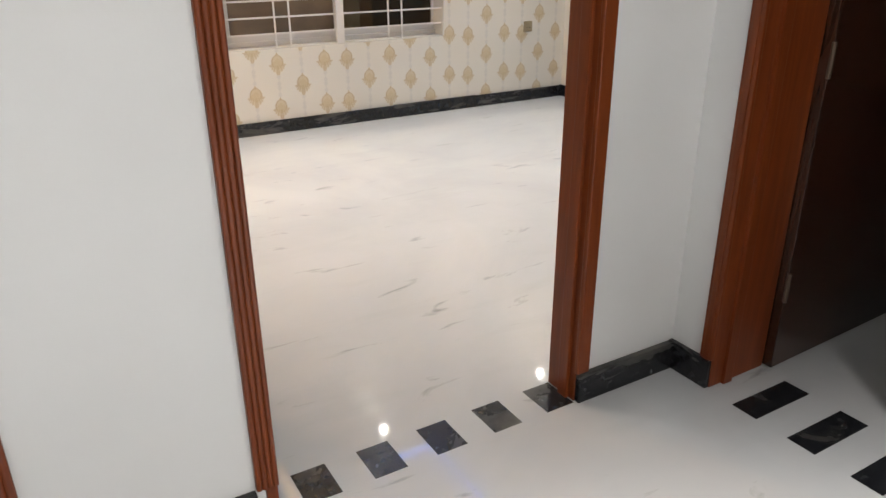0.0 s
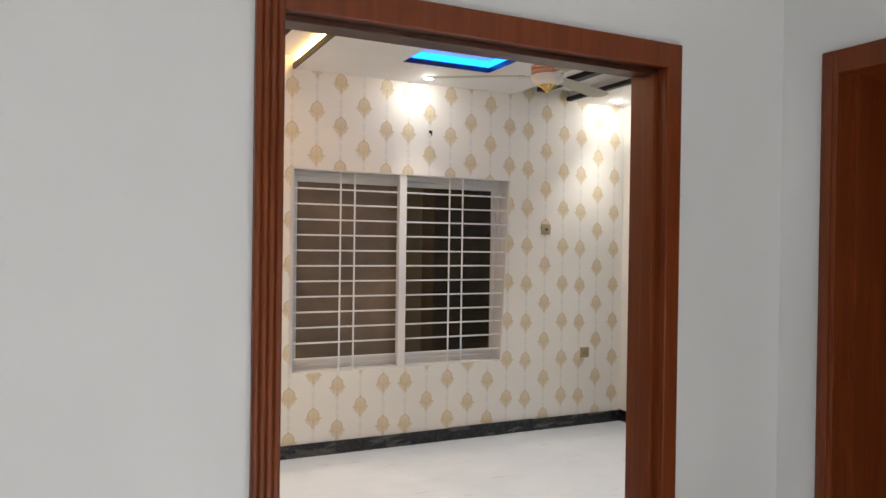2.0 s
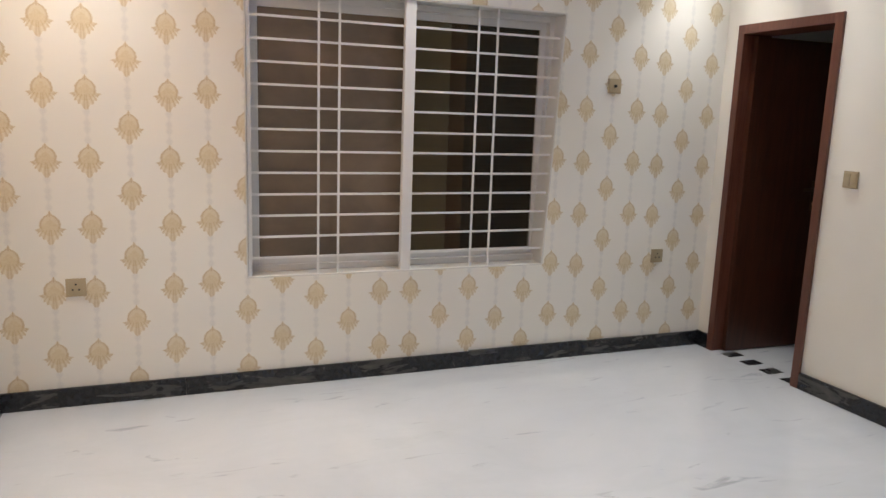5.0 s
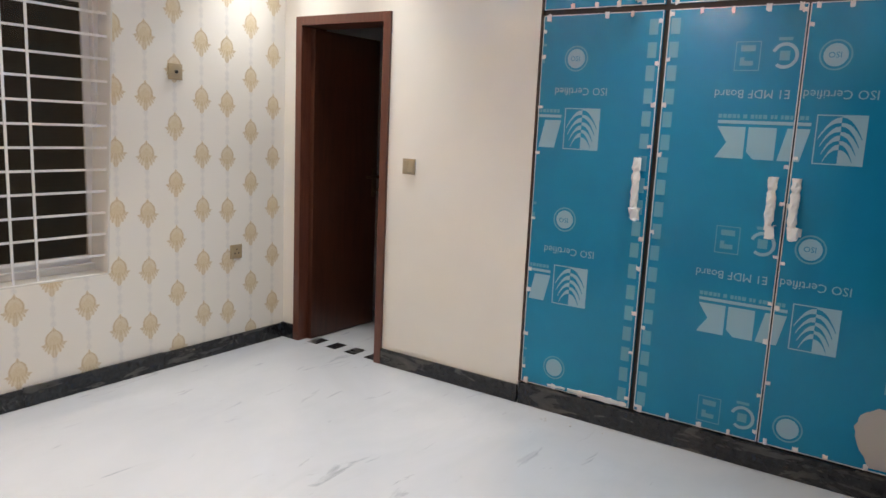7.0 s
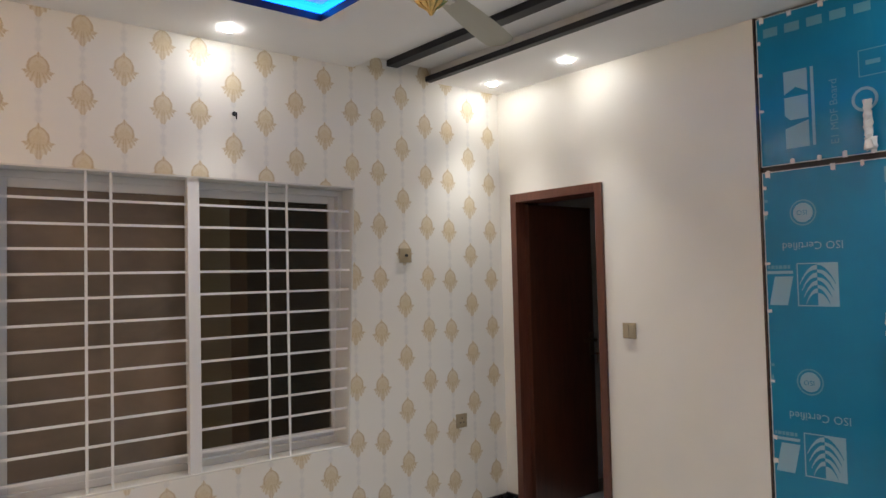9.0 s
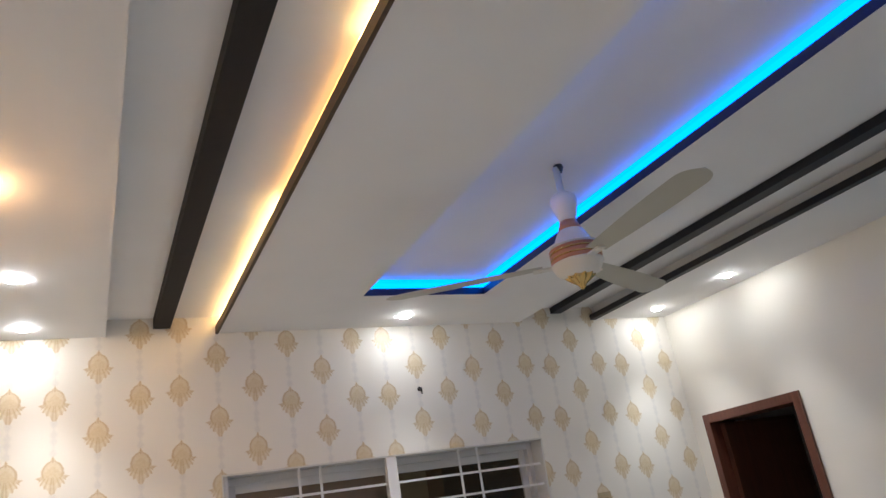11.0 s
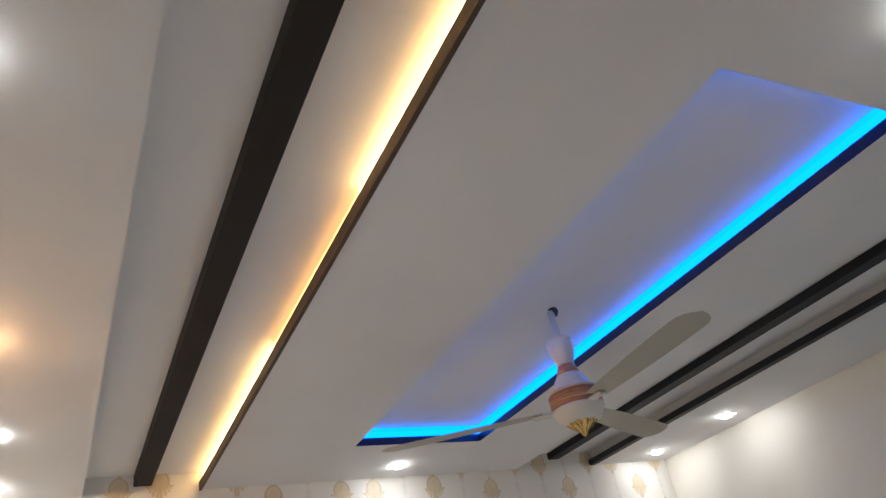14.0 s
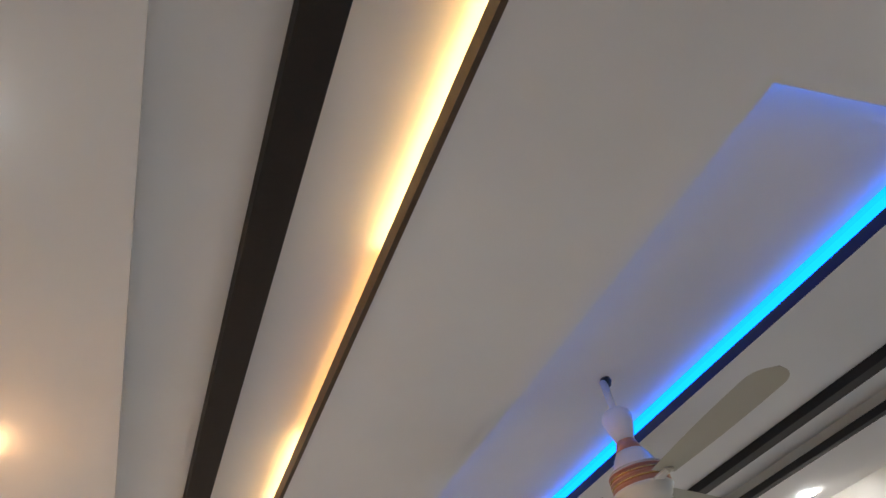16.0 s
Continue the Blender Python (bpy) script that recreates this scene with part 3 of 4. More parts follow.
part("head", boxes((HALL_E - 0.004, ROOM2_W + 0.004, D2_S, D2_N, D2_H, D2_H + 0.028), bevel=0.002), MAHOGANY, door2)
for ya, yb in ((D2_N - 0.001, D2_N + 0.045), (D2_S - 0.045, D2_S + 0.001)):
    part("casing", boxes((HALL_E - 0.014, HALL_E - 0.0005, ya, yb, SK, D2_H + HEAD), (HALL_E - 0.018, HALL_E - 0.0135, ya + 0.012, yb - 0.012, SK, D2_H + HEAD - 0.01), bevel=0.003), MAHOGANY, door2)
part("casing", boxes((HALL_E - 0.014, HALL_E - 0.0005, D2_S, D2_N, D2_H - 0.001, D2_H + HEAD), bevel=0.003), MAHOGANY, door2)
leaf2 = leaf(door2, "leaf", (ROOM2_W + 0.01, D2_N - 0.012), 2.0, 0.86, 1.98, grooves=False)
for z in (0.3, 1.0, 1.72):
    part("hinge", lathe(bmesh.new(), [(0.007, -0.05), (0.007, 0.05)], ROOM2_W + 0.008, D2_N - 0.034, z, 12), HINGE, leaf2, "steel butt hinge")

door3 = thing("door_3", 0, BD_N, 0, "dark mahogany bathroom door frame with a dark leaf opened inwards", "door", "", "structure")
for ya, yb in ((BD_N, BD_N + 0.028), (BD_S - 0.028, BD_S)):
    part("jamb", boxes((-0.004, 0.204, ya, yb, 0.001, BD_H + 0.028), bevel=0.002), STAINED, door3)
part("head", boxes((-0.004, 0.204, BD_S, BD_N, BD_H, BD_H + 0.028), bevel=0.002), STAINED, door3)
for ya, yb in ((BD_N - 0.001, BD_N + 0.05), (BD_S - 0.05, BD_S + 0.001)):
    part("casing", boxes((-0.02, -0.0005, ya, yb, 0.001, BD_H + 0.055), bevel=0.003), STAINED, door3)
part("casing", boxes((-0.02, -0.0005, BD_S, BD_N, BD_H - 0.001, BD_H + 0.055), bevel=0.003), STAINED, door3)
leaf(door3, "leaf", (0.06, BD_N - 0.022), -1.0, 0.63, 2.025, grooves=False, material=LEAFRED)

door4 = thing("door_4", -5.0, SOUTH_OUT, 0, "varnished mahogany door frame with a closed dark leaf", "door", "", "structure")
part("casing", fluted(-4.57, -4.505, SOUTH_OUT - 0.0005, SK, ENT_H + HEAD, 0.017), MAHOGANY, door4, "fluted mahogany casing")
part("casing", fluted(-5.56, -5.505, SOUTH_OUT - 0.0005, SK, ENT_H + HEAD, 0.017), MAHOGANY, door4, "fluted mahogany casing")
part("casing", boxes((-5.505, -4.57, SOUTH_OUT - 0.017, SOUTH_OUT - 0.0005, ENT_H, ENT_H + HEAD), bevel=0.003), MAHOGANY, door4)
part("leaf", boxes((-5.5, -4.572, SOUTH_OUT - 0.012, SOUTH_OUT - 0.0005, 0.006, ENT_H), bevel=0.002), LEAFWOOD, door4)


# ---- the window ----
win = thing("window_1", (WX0 + WX1) / 2, 0.1, WZ0, "white sliding window behind a white burglar grille, dark outside", "window", "", "structure")
bm = boxes((WX0, WX0 + 0.008, 0.0015, 0.215, WZ0, WZ1), (WX0 + 0.008, WX1 - 0.008, 0.0015, 0.215, WZ1 - 0.008, WZ1), (WX0 + 0.008, WX1 - 0.070, 0.0015, 0.215, WZ0, WZ0 + 0.008))
side = boxes((WX1 - 0.008, WX1, 0.0015, 0.215, WZ0, WZ1))
for v in side.verts:
    if v.co.z < 1.0:
        v.co.x -= 0.068
part("reveal", side, SILL, win, "grey-white painted reveal")
part("reveal", bm, SILL, win, "grey-white painted reveal")
FY = 0.13
def ring(x0, x1, z0, z1, y0, y1, w):
    return boxes((x0, x0 + w, y0, y1, z0, z1), (x1 - w, x1, y0, y1, z0, z1), (x0 + w, x1 - w, y0, y1, z0, z0 + w), (x0 + w, x1 - w, y0, y1, z1 - w, z1), bevel=0.003)
ix0, ix1, iz0, iz1 = WX0 + 0.009, WX1 - 0.009, WZ0 + 0.009, WZ1 - 0.009
part("window_frame", ring(ix0, ix1, iz0, iz1, FY - 0.01, FY + 0.06, 0.035), ALU, win, "white aluminium frame")
xm = (ix0 + ix1) / 2 - 0.009
for k, (a, b, gm) in enumerate(((ix0 + 0.03, xm + 0.02, GLASSDUSTY), (xm - 0.02, ix1 - 0.03, GLASS))):
    y = FY + 0.002 + 0.028 * k
    sash = part("sash", ring(a, b, iz0 + 0.032, iz1 - 0.032, y, y + 0.024, 0.045), ALU, win, "white sliding sash")
    pane = part("pane", boxes((a + 0.04, b - 0.04, y + 0.010, y + 0.014, iz0 + 0.07, iz1 - 0.07)), gm, sash)
    pane.visible_shadow = False
GY = 0.03
grille = thing("window_grille", xm, GY, WZ0 + 0.008, "white iron burglar grille of thin bars in the window opening", "grille")
for i in range(12):
    z = 0.708 + 0.1132 * i
    part("bar", boxes((WX0 + 0.006, WX1 - 0.024, GY - 0.003, GY + 0.003, z - 0.006, z + 0.006)), BAR, grille)
for x in (-2.625, -2.515, -1.722, -1.605):
    part("upright", boxes((x - 0.006, x + 0.006, GY - 0.009, GY - 0.003, WZ0 + 0.006, WZ1 - 0.006)), BAR, grille)
part("post", boxes((-2.158, -2.098, GY - 0.022, GY + 0.012, WZ0 + 0.006, WZ1 - 0.006), bevel=0.003), BAR, grille, "white square post in the middle")
for x in (WX0 + 0.012,):
    part("post", boxes((x, x + 0.02, GY - 0.009, GY + 0.012, WZ0 + 0.006, WZ1 - 0.006), bevel=0.002), BAR, grille)

# outside, at night
setting("ground", boxes((-30, 30, 0.22, 40, -0.3, -0.2)), OUTDARK, "dark paved ground outside", "ground")
setting("wall_outside", boxes(*[(-8, -1.36, 1.35, 1.55, -0.2 + 0.2 * k, -0.006 + 0.2 * k) for k in range(19)], (-8, -1.37, 1.36, 1.54, -0.2, 3.6)), OUTWALL, "rough plastered yard wall close outside the window", "wall")
setting("wall_outside_end", boxes((-1.358, -1.21, 1.40, 1.60, -0.2, 3.6)), OUTEND, "brown plastered end of the yard wall", "wall")
setting("wall_outside_far", boxes((-3, 6, 3.0, 3.2, -0.2, 4.5)), OUTDARK, "dark yard wall further off", "wall")


# ---- lamps ----
def downlight(x, y, z, lens, colour, watts, label, group, beam=78, lean=13, bulge=0.7):
    d = thing("downlight", x, y, z, label, "ceiling light", group)
    part("trim_ring", lathe(bmesh.new(), [(0.0335, -0.0004), (0.0350, -0.0016), (0.0400, -0.0014), (0.0425, -0.0004)], x, y, z, 32, caps=False), BAR, d, smooth=True)
    part("lens", lathe(bmesh.new(), [(0.0325, -0.0002)] + [(r, -0.0045 - bulge * h) for r, h in ((0.032, 0.0), (0.031, 0.0055), (0.025, 0.0105), (0.015, 0.013), (0.005, 0.0135))], x, y, z, 32), lens, d, "glowing lens", smooth=True)
    data = bpy.data.lights.new("downlight_beam", "SPOT")
    data.energy, data.color, data.spot_size, data.spot_blend, data.shadow_soft_size = watts, colour, radians(beam), 1.0, 0.05
    lamp = new("downlight_beam", data)
    lamp.location = (x, y, z - 0.030)
    # the reflector leans a little towards the middle of the bedroom
    inward = Vector((-2.1 - x, -1.85 - y, 0)).normalized() * math.tan(radians(lean))
    lamp.rotation_euler = (inward + Vector((0, 0, -1))).to_track_quat("-Z", "Y").to_euler()
    return d


SPOT = 64
for x, y in ((-2.03, -0.215), (-0.237, -0.205), (-0.237, -0.838), (-3.853, -0.19), (-3.843, -0.83), (-3.83, -2.72), (-2.075, -3.34), (-0.25, -2.70)):
    downlight(x, y, PANEL, LENS, COOL, SPOT, "round cool white downlight set in the ceiling panel", "bedroom downlights")
downlight(-3.90, -1.61, PANEL, LENSWARM, WARM, SPOT * 0.3, "round warm yellow downlight set in the ceiling panel", "bedroom downlights", bulge=1.0)
for x, y in ((-4.6, -6.3), (-3.6, -6.3)):
    downlight(x, y, 2.84, LENS, (0.97, 0.98, 1.0), 510, "round cool white downlight in the hall ceiling", "hall downlights", 96, 0)


# ---- wardrobe ----
ward = thing("wardrobe", 0.0, (WARD_N + WARD_S) / 2, 0.105, "built-in wardrobe with doors still under blue protective film", "wardrobe")
part("carcass", boxes((0.022, 0.55, WARD_S, WARD_N, 0.0, PANEL - 0.001)), DARK, ward, "dark wardrobe carcass")
part("plinth", boxes((-0.018, 0.02, WARD_S - 0.036, WARD_N - 0.001, 0.0005, 0.116), bevel=0.003), BLACK, ward, "black stone plinth")
for ya, yb in ((WARD_N, WARD_N + 0.011), (WARD_S - 0.036, WARD_S)):
    part("side_strip", boxes((-0.004, 0.2, ya, yb, 0.118, PANEL)), LEAFWOOD, ward, "thin dark brown edge strip")
COLS = ((-1.849, -2.456), (-2.482, -3.056), (-3.062, -3.617))
ROWS = ((0.124, 2.030), (2.056, 2.792))
EDGE = mat("pale_film_edge", (0.62, 0.64, 0.64), 0.4)
doors = {}
for c, (ya, yb) in enumerate(COLS):
    for r, (za, zb) in enumerate(ROWS):
        d = part("door", boxes((0.0, 0.019, yb, ya, za, zb), bevel=0.0015), FILM, ward, "wardrobe door in blue printed film")
        doors[c, r] = d
        part("edge", boxes((-0.0006, 0.004, yb + 0.0002, yb + 0.0045, za + 0.003, zb - 0.003), (-0.0006, 0.004, ya - 0.0045, ya - 0.0002, za + 0.003, zb - 0.003), (-0.0006, 0.004, yb + 0.003, ya - 0.003, za + 0.0002, za + 0.0042), (-0.0006, 0.004, yb + 0.003, ya - 0.003, zb - 0.0042, zb - 0.0002)), EDGE, d, "pale edge band")
FACE = -0.0006   # printed shapes lie this far in front of the doors


def flat(bm, pts, x=FACE):
    """One flat printed shape from (y, z) corners, cut to no door."""
    bm.faces.new([bm.verts.new((x, y, z)) for y, z in pts])


def clipped(y0, y1, z0, z1, row):
    """The pieces of a rectangle that fall on each door of a row."""
    for c, (ya, yb) in enumerate(COLS):
        a, b = min(y0, ya - 0.004), max(y1, yb + 0.004)
        lo, hi = max(z0, ROWS[row][0] + 0.004), min(z1, ROWS[row][1] - 0.004)
        if a > b and hi > lo:
            yield c, a, b, lo, hi


def rect_prints(specs, row, material, label):
    made = {}
    for i, (y0, y1, z0, z1) in enumerate(specs):
        for c, a, b, lo, hi in clipped(max(y0, y1), min(y0, y1), z0, z1, row):
            flat(made.setdefault(c, bmesh.new()), ((a, lo), (b, lo), (b, hi), (a, hi)), FACE - 0.00006 * i)
    for c, bm in made.items():
        tagged(part("print", bm, material, doors[c, row], label), kind="stuff")


def ring_print(y, z, r0, r1, row, material, a0=0.0, a1=360.0):
    for c, (ya, yb) in enumerate(COLS):
        if yb < y < ya:
            bm = bmesh.new()
            n = 28
            for i in range(n):
                a, b = (radians(a0 + (a1 - a0) * k / n) for k in (i, i + 1))
                q = [(y + r * math.cos(t), z + r * math.sin(t)) for r, t in ((r0, a), (r1, a), (r1, b), (r0, b))]
                q = [(min(max(p, yb + 0.004), ya - 0.004), s) for p, s in q]
                if r0 == 0:
                    q = q[1:]
                if len({(round(p, 4), round(s, 4)) for p, s in q}) == len(q):
                    flat(bm, q)
            part("print", bm, material, doors[c, row], "round printed badge")


def words(text, y, z, size, row, col, turn, material):
    """Printed words that start at (y, z); turn 180 stands them on their head."""
    cu = bpy.data.curves.new("words", "FONT")
    cu.body, cu.size, cu.resolution_u = text, size, 2
    tmp = new("words", cu)
    bpy.context.view_layer.update()
    me = bpy.data.meshes.new_from_object(tmp.evaluated_get(bpy.context.evaluated_depsgraph_get()))
    bpy.data.objects.remove(tmp)
    # letters face -x, their line runs along -y, then turned in the door's plane
    m = Matrix.Translation((FACE - 0.0002, y, z)) @ Matrix.Rotation(radians(turn), 4, "X") @ Matrix(((0, 0, -1, 0), (-1, 0, 0, 0), (0, 1, 0, 0), (0, 0, 0, 1)))
    me.transform(m)
    me.materials.append(material)
    ob = new("lettering", me)
    ob.parent = doors[col, row]
    tagged(ob, kind="stuff")


def cut(pts, axis, edge, keep):
    """A convex (y, z) outline cut at one edge; keep is +1 to keep what lies above it."""
    out = []
    for p, q in zip(pts, pts[1:] + pts[:1]):
        a, b = keep * (p[axis] - edge), keep * (q[axis] - edge)
        if a >= 0:
            out.append(p)
        if a * b < 0:
            f = a / (a - b)
            out.append((p[0] + f * (q[0] - p[0]), p[1] + f * (q[1] - p[1])))
    return out


def poly_prints(shapes, row, material, label, lift=0.0):
    """Convex printed shapes, each cut to the doors that it falls on."""
    made = {}
    for i, pts in enumerate(shapes):
        for c, (ya, yb) in enumerate(COLS):
            q = list(pts)
            for axis, edge, keep in ((0, yb + 0.004, 1), (0, ya - 0.004, -1), (1, ROWS[row][0] + 0.004, 1), (1, ROWS[row][1] - 0.004, -1)):
                q = cut(q, axis, edge, keep) if q else q
            if len(q) > 2:
                flat(made.setdefault(c, bmesh.new()), q, FACE - lift - 0.00003 * i)
    for c, bm in made.items():
        tagged(part("print", bm, material, doors[c, row], label), kind="stuff")


def emblem(y0, z0, size, row):
    """A leaf of arched ribs in a square, half of it printed pale on blue and half blue on pale."""
    y1, z1 = y0 - size * 0.92, z0 + size
    t = 0.005
    ym = (y0 + y1) / 2
    poly_prints([((y0, z0), (y0, z0 + t), (y1, z0 + t), (y1, z0)), ((y0, z1 - t), (y0, z1), (y1, z1), (y1, z1 - t)), ((y0, z0), (y0, z1), (y0 - t, z1), (y0 - t, z0)), ((ym, z0), (ym, z1), (y1, z1), (y1, z0))], row, PRINT, "printed square", 0.0001)
    for side, material in ((1, PRINT), (-1, FILM)):
        ribs = []
        for k in range(4):
            top = z1 - size * (0.08 + 0.18 * k)
            reach, drop = size * (0.40 - 0.045 * k), size * (0.40 - 0.03 * k)
            line = []
            for i in range(7):
                a = i / 6
                w = size * 0.075 * (1 - 0.7 * a)
                py, pz = ym + side * reach * a ** 0.8, top - drop * a ** 1.7
                line.append(((py, pz + w * 0.5), (py, pz - w)))
            for p, q in zip(line, line[1:]):
                ribs.append([p[0], q[0], q[1], p[1]])
        poly_prints(ribs, row, material, "printed leaf rib", 0.0004)


def film_group(dy, dz, row, emb=True):
    """One repeat of the film's print: badges, a line of words, a block mark and the leaf emblem, all upside down."""
    # block mark: three bold shapes over a rule, standing for the maker's name
    z0, z1 = 1.383 + dz, 1.520 + dz
    h = z1 - z0
    shapes = []
    for a, b, k in ((-2.742, -2.862, 0), (-2.874, -2.988, 1), (-3.000, -3.118, 2)):
        a, b = a + dy, b + dy
        if k == 0:      # a wedge
            shapes += [[(a, z0), (b, z0), (b, z1), (a, z1), (a - 0.045, z0 + h * 0.5)]]
        elif k == 1:    # a block
            shapes += [[(a, z0 + 0.03), (a - 0.03, z0), (b, z0), (b, z1), (a, z1)]]
        else:           # a slanting block
            shapes += [[(a, z0), (b + 0.03, z0), (b, z1), (a - 0.03, z1)]]
    shapes.append([(-2.742 + dy, z1 + 0.013), (-2.742 + dy, z1 + 0.027), (-3.118 + dy, z1 + 0.027), (-3.118 + dy, z1 + 0.013)])
    poly_prints(shapes, row, PRINT, "bold printed block mark")
    rg = random.Random(5)
    y, fine = -2.742 + dy, []
    while y > -3.105 + dy:
        w = rg.uniform(0.010, 0.018)
        fine.append([(y, z1 + 0.037), (y, z1 + 0.054), (y - w, z1 + 0.054), (y - w, z1 + 0.037)])
        y -= w + rg.choice((0.004, 0.004, 0.004, 0.014))
    poly_prints(fine, row, PRINTDIM, "line of fine print")
    if emb:
        emblem(-3.136 + dy, 1.379 + dz, 0.203, row)
    # badges
    zb = 1.82 + dz
    y = -2.837 + dy
    rect_prints([(y + 0.052, y - 0.052, zb - 0.062, zb - 0.058), (y + 0.052, y - 0.052, zb + 0.058, zb + 0.062), (y + 0.052, y + 0.048, zb - 0.062, zb + 0.062), (y - 0.048, y - 0.052, zb - 0.062, zb + 0.062), (y + 0.03, y - 0.03, zb + 0.02, zb + 0.045), (y + 0.012, y - 0.025, zb - 0.04, zb - 0.02), (y + 0.03, y + 0.012, zb - 0.04, zb - 0.005)], row, PRINTDIM, "printed square badge")
    ring_print(-2.985 + dy, zb, 0.040, 0.054, row, PRINT, 20, 310)
    rect_prints([(-2.965 + dy, -3.005 + dy, zb - 0.02, zb + 0.02), (-2.955 + dy, -3.01 + dy, zb + 0.062, zb + 0.075)], row, PRINTDIM, "printed badge detail")
    ring_print(-3.176 + dy, zb, 0.0, 0.046, row, PRINT)
    ring_print(-3.176 + dy, zb, 0.055, 0.062, row, PRINTDIM)


film_group(0, 0, 0)
film_group(0, -0.80, 0)
film_group(0, -1.60, 0, emb=False)
film_group(1.137, 0, 0)
film_group(1.137, -0.795, 0)
film_group(1.137, -1.58, 0, emb=False)
film_group(0, 0.89, 1)
for dz in (0, -0.80):
    words("ISO Certified", -3.352, 1.680 + dz, 0.052, 0, 2, 180, PRINT)
    words("E1 MDF Board", -3.025, 1.678 + dz, 0.052, 0, 1, 180, PRINT)
    words("ISO Certified", -2.215, 1.680 + dz, 0.052, 0, 0, 180, PRINT)
    words("ISO", -3.200, 1.832 + dz, 0.034, 0, 2, 180, FILM)
    words("ISO", -2.060, 1.832 + dz, 0.034, 0, 0, 180, FILM)
words("ISO Certified", -3.352, 2.570, 0.052, 1, 2, 180, PRINT)
words("E1 MDF Board", -3.025, 2.568, 0.052, 1, 1, 180, PRINT)
# the small door above carries the same film turned a quarter
poly_prints([[(-1.975, 2.13), (-1.975, 2.225), (-2.085, 2.255), (-2.085, 2.13)], [(-2.0, 2.265), (-1.975, 2.29), (-1.975, 2.375), (-2.085, 2.375), (-2.085, 2.265)], [(-1.975, 2.39), (-2.03, 2.42), (-2.085, 2.39), (-2.085, 2.50), (-1.975, 2.50)], [(-2.10, 2.13), (-2.10, 2.50), (-2.114, 2.50), (-2.114, 2.13)]], 1, PRINT, "bold printed block mark")
words("E1 MDF Board", -2.215, 2.12, 0.05, 1, 0, -90, PRINTDIM)
ring_print(-2.33, 2.30, 0.042, 0.055, 1, PRINT)
for col, y in ((0, -2.415), (1, -2.515), (2, -3.535)):
    for row in ((0,) if col == 0 else (0, 1)):
        z, s = ROWS[row][0] + (0.34 if (col, row) == (2, 0) else 0.03), []
        while z < ROWS[row][1] - 0.08:
            s.append((y + 0.021, y - 0.021, z, z + 0.07))
            z += 0.104
        rect_prints(s, row, PRINTDIM, "column of faint printed marks")
rect_prints([(-1.885 - 0.104 * k, -1.955 - 0.104 * k, 2.69, 2.733) for k in range(5)], 1, PRINTDIM, "row of faint printed marks")
rect_prints([(-2.31, -2.43, 2.40, 2.404), (-2.31, -2.43, 2.516, 2.52), (-2.31, -2.314, 2.40, 2.52), (-2.426, -2.43, 2.40, 2.52), (-2.34, -2.40, 2.45, 2.47)], 1, PRINTDIM, "printed square badge")

# torn corner where the film is gone
bm = bmesh.new()
rng = random.Random(4)
outline = [(-3.495, 0.142), (-3.462, 0.20), (-3.430, 0.265), (-3.428, 0.31), (-3.446, 0.36), (-3.49, 0.395), (-3.545, 0.405), (-3.588, 0.46), (-3.596, 0.55), (-3.606, 0.67)]
edge = []
for p, q in zip(outline, outline[1:]):
    for k in range(3):
        edge.append((p[0] + (q[0] - p[0]) * k / 3 + rng.uniform(-0.005, 0.005), p[1] + (q[1] - p[1]) * k / 3 + rng.uniform(-0.004, 0.004)))
flat(bm, [(-3.612, 0.142)] + edge + [(-3.612, 0.67)], -0.0012)
part("torn_patch", bm, RAWBOARD, doors[2, 0], "bare grey patch where film is torn")


# scraps of white paper tape along the door edges
def scrap(door, y, z, w, h, seed):
    rg = random.Random(seed)
    bm = bmesh.new()
    n = 5
    top, low = [], []
    for i in range(n):
        a = i / (n - 1) - 0.5
        top.append(bm.verts.new((-0.003 - 0.004 * rg.random(), y + a * w, z + h * (0.35 + 0.3 * rg.random()))))
        low.append(bm.verts.new((-0.0015 - 0.002 * rg.random(), y + a * w, z - h * (0.35 + 0.3 * rg.random()))))
    for i in range(n - 1):
        bm.faces.new((top[i], top[i + 1], low[i + 1], low[i]))
    r = bmesh.ops.extrude_face_region(bm, geom=list(bm.faces))
    for v in r["geom"]:
        if isinstance(v, bmesh.types.BMVert):
            v.co.x = 0.0002
    bmesh.ops.recalc_face_normals(bm, faces=bm.faces)
    part("tape", bm, TAPE, door)


seed = 100
for c, (ya, yb) in enumerate(COLS):
    for row, (za, zb) in enumerate(ROWS):
        rg = random.Random(c * 7 + row)
        z = za + 0.06
        while z < zb:
            for y, skip in ((ya - 0.012, 0.25), (yb + 0.012, 0.2)):
                if rg.random() > skip:
                    scrap(doors[c, row], y, z + rg.uniform(-0.05, 0.05), rg.uniform(0.016, 0.026), rg.uniform(0.012, 0.022), seed)
                seed += 1
            z += 0.2
        for z in (za + 0.012, zb - 0.012):
            y = ya - 0.03
            while y > yb + 0.02:
                if rg.random() > 0.2:
                    scrap(doors[c, row], y, z, rg.uniform(0.014, 0.024), rg.uniform(0.02, 0.034), seed)
                seed += 1
                y -= rg.uniform(0.11, 0.17)


# film peeled back in ragged shreds along the foot of the first door
for y, w, h in ((-2.06, 0.10, 0.012), (-2.20, 0.15, 0.020), (-2.31, 0.11, 0.026), (-2.40, 0.09, 0.020)):
    scrap(doors[0, 0], y, 0.139, w, h, seed)
    seed += 1


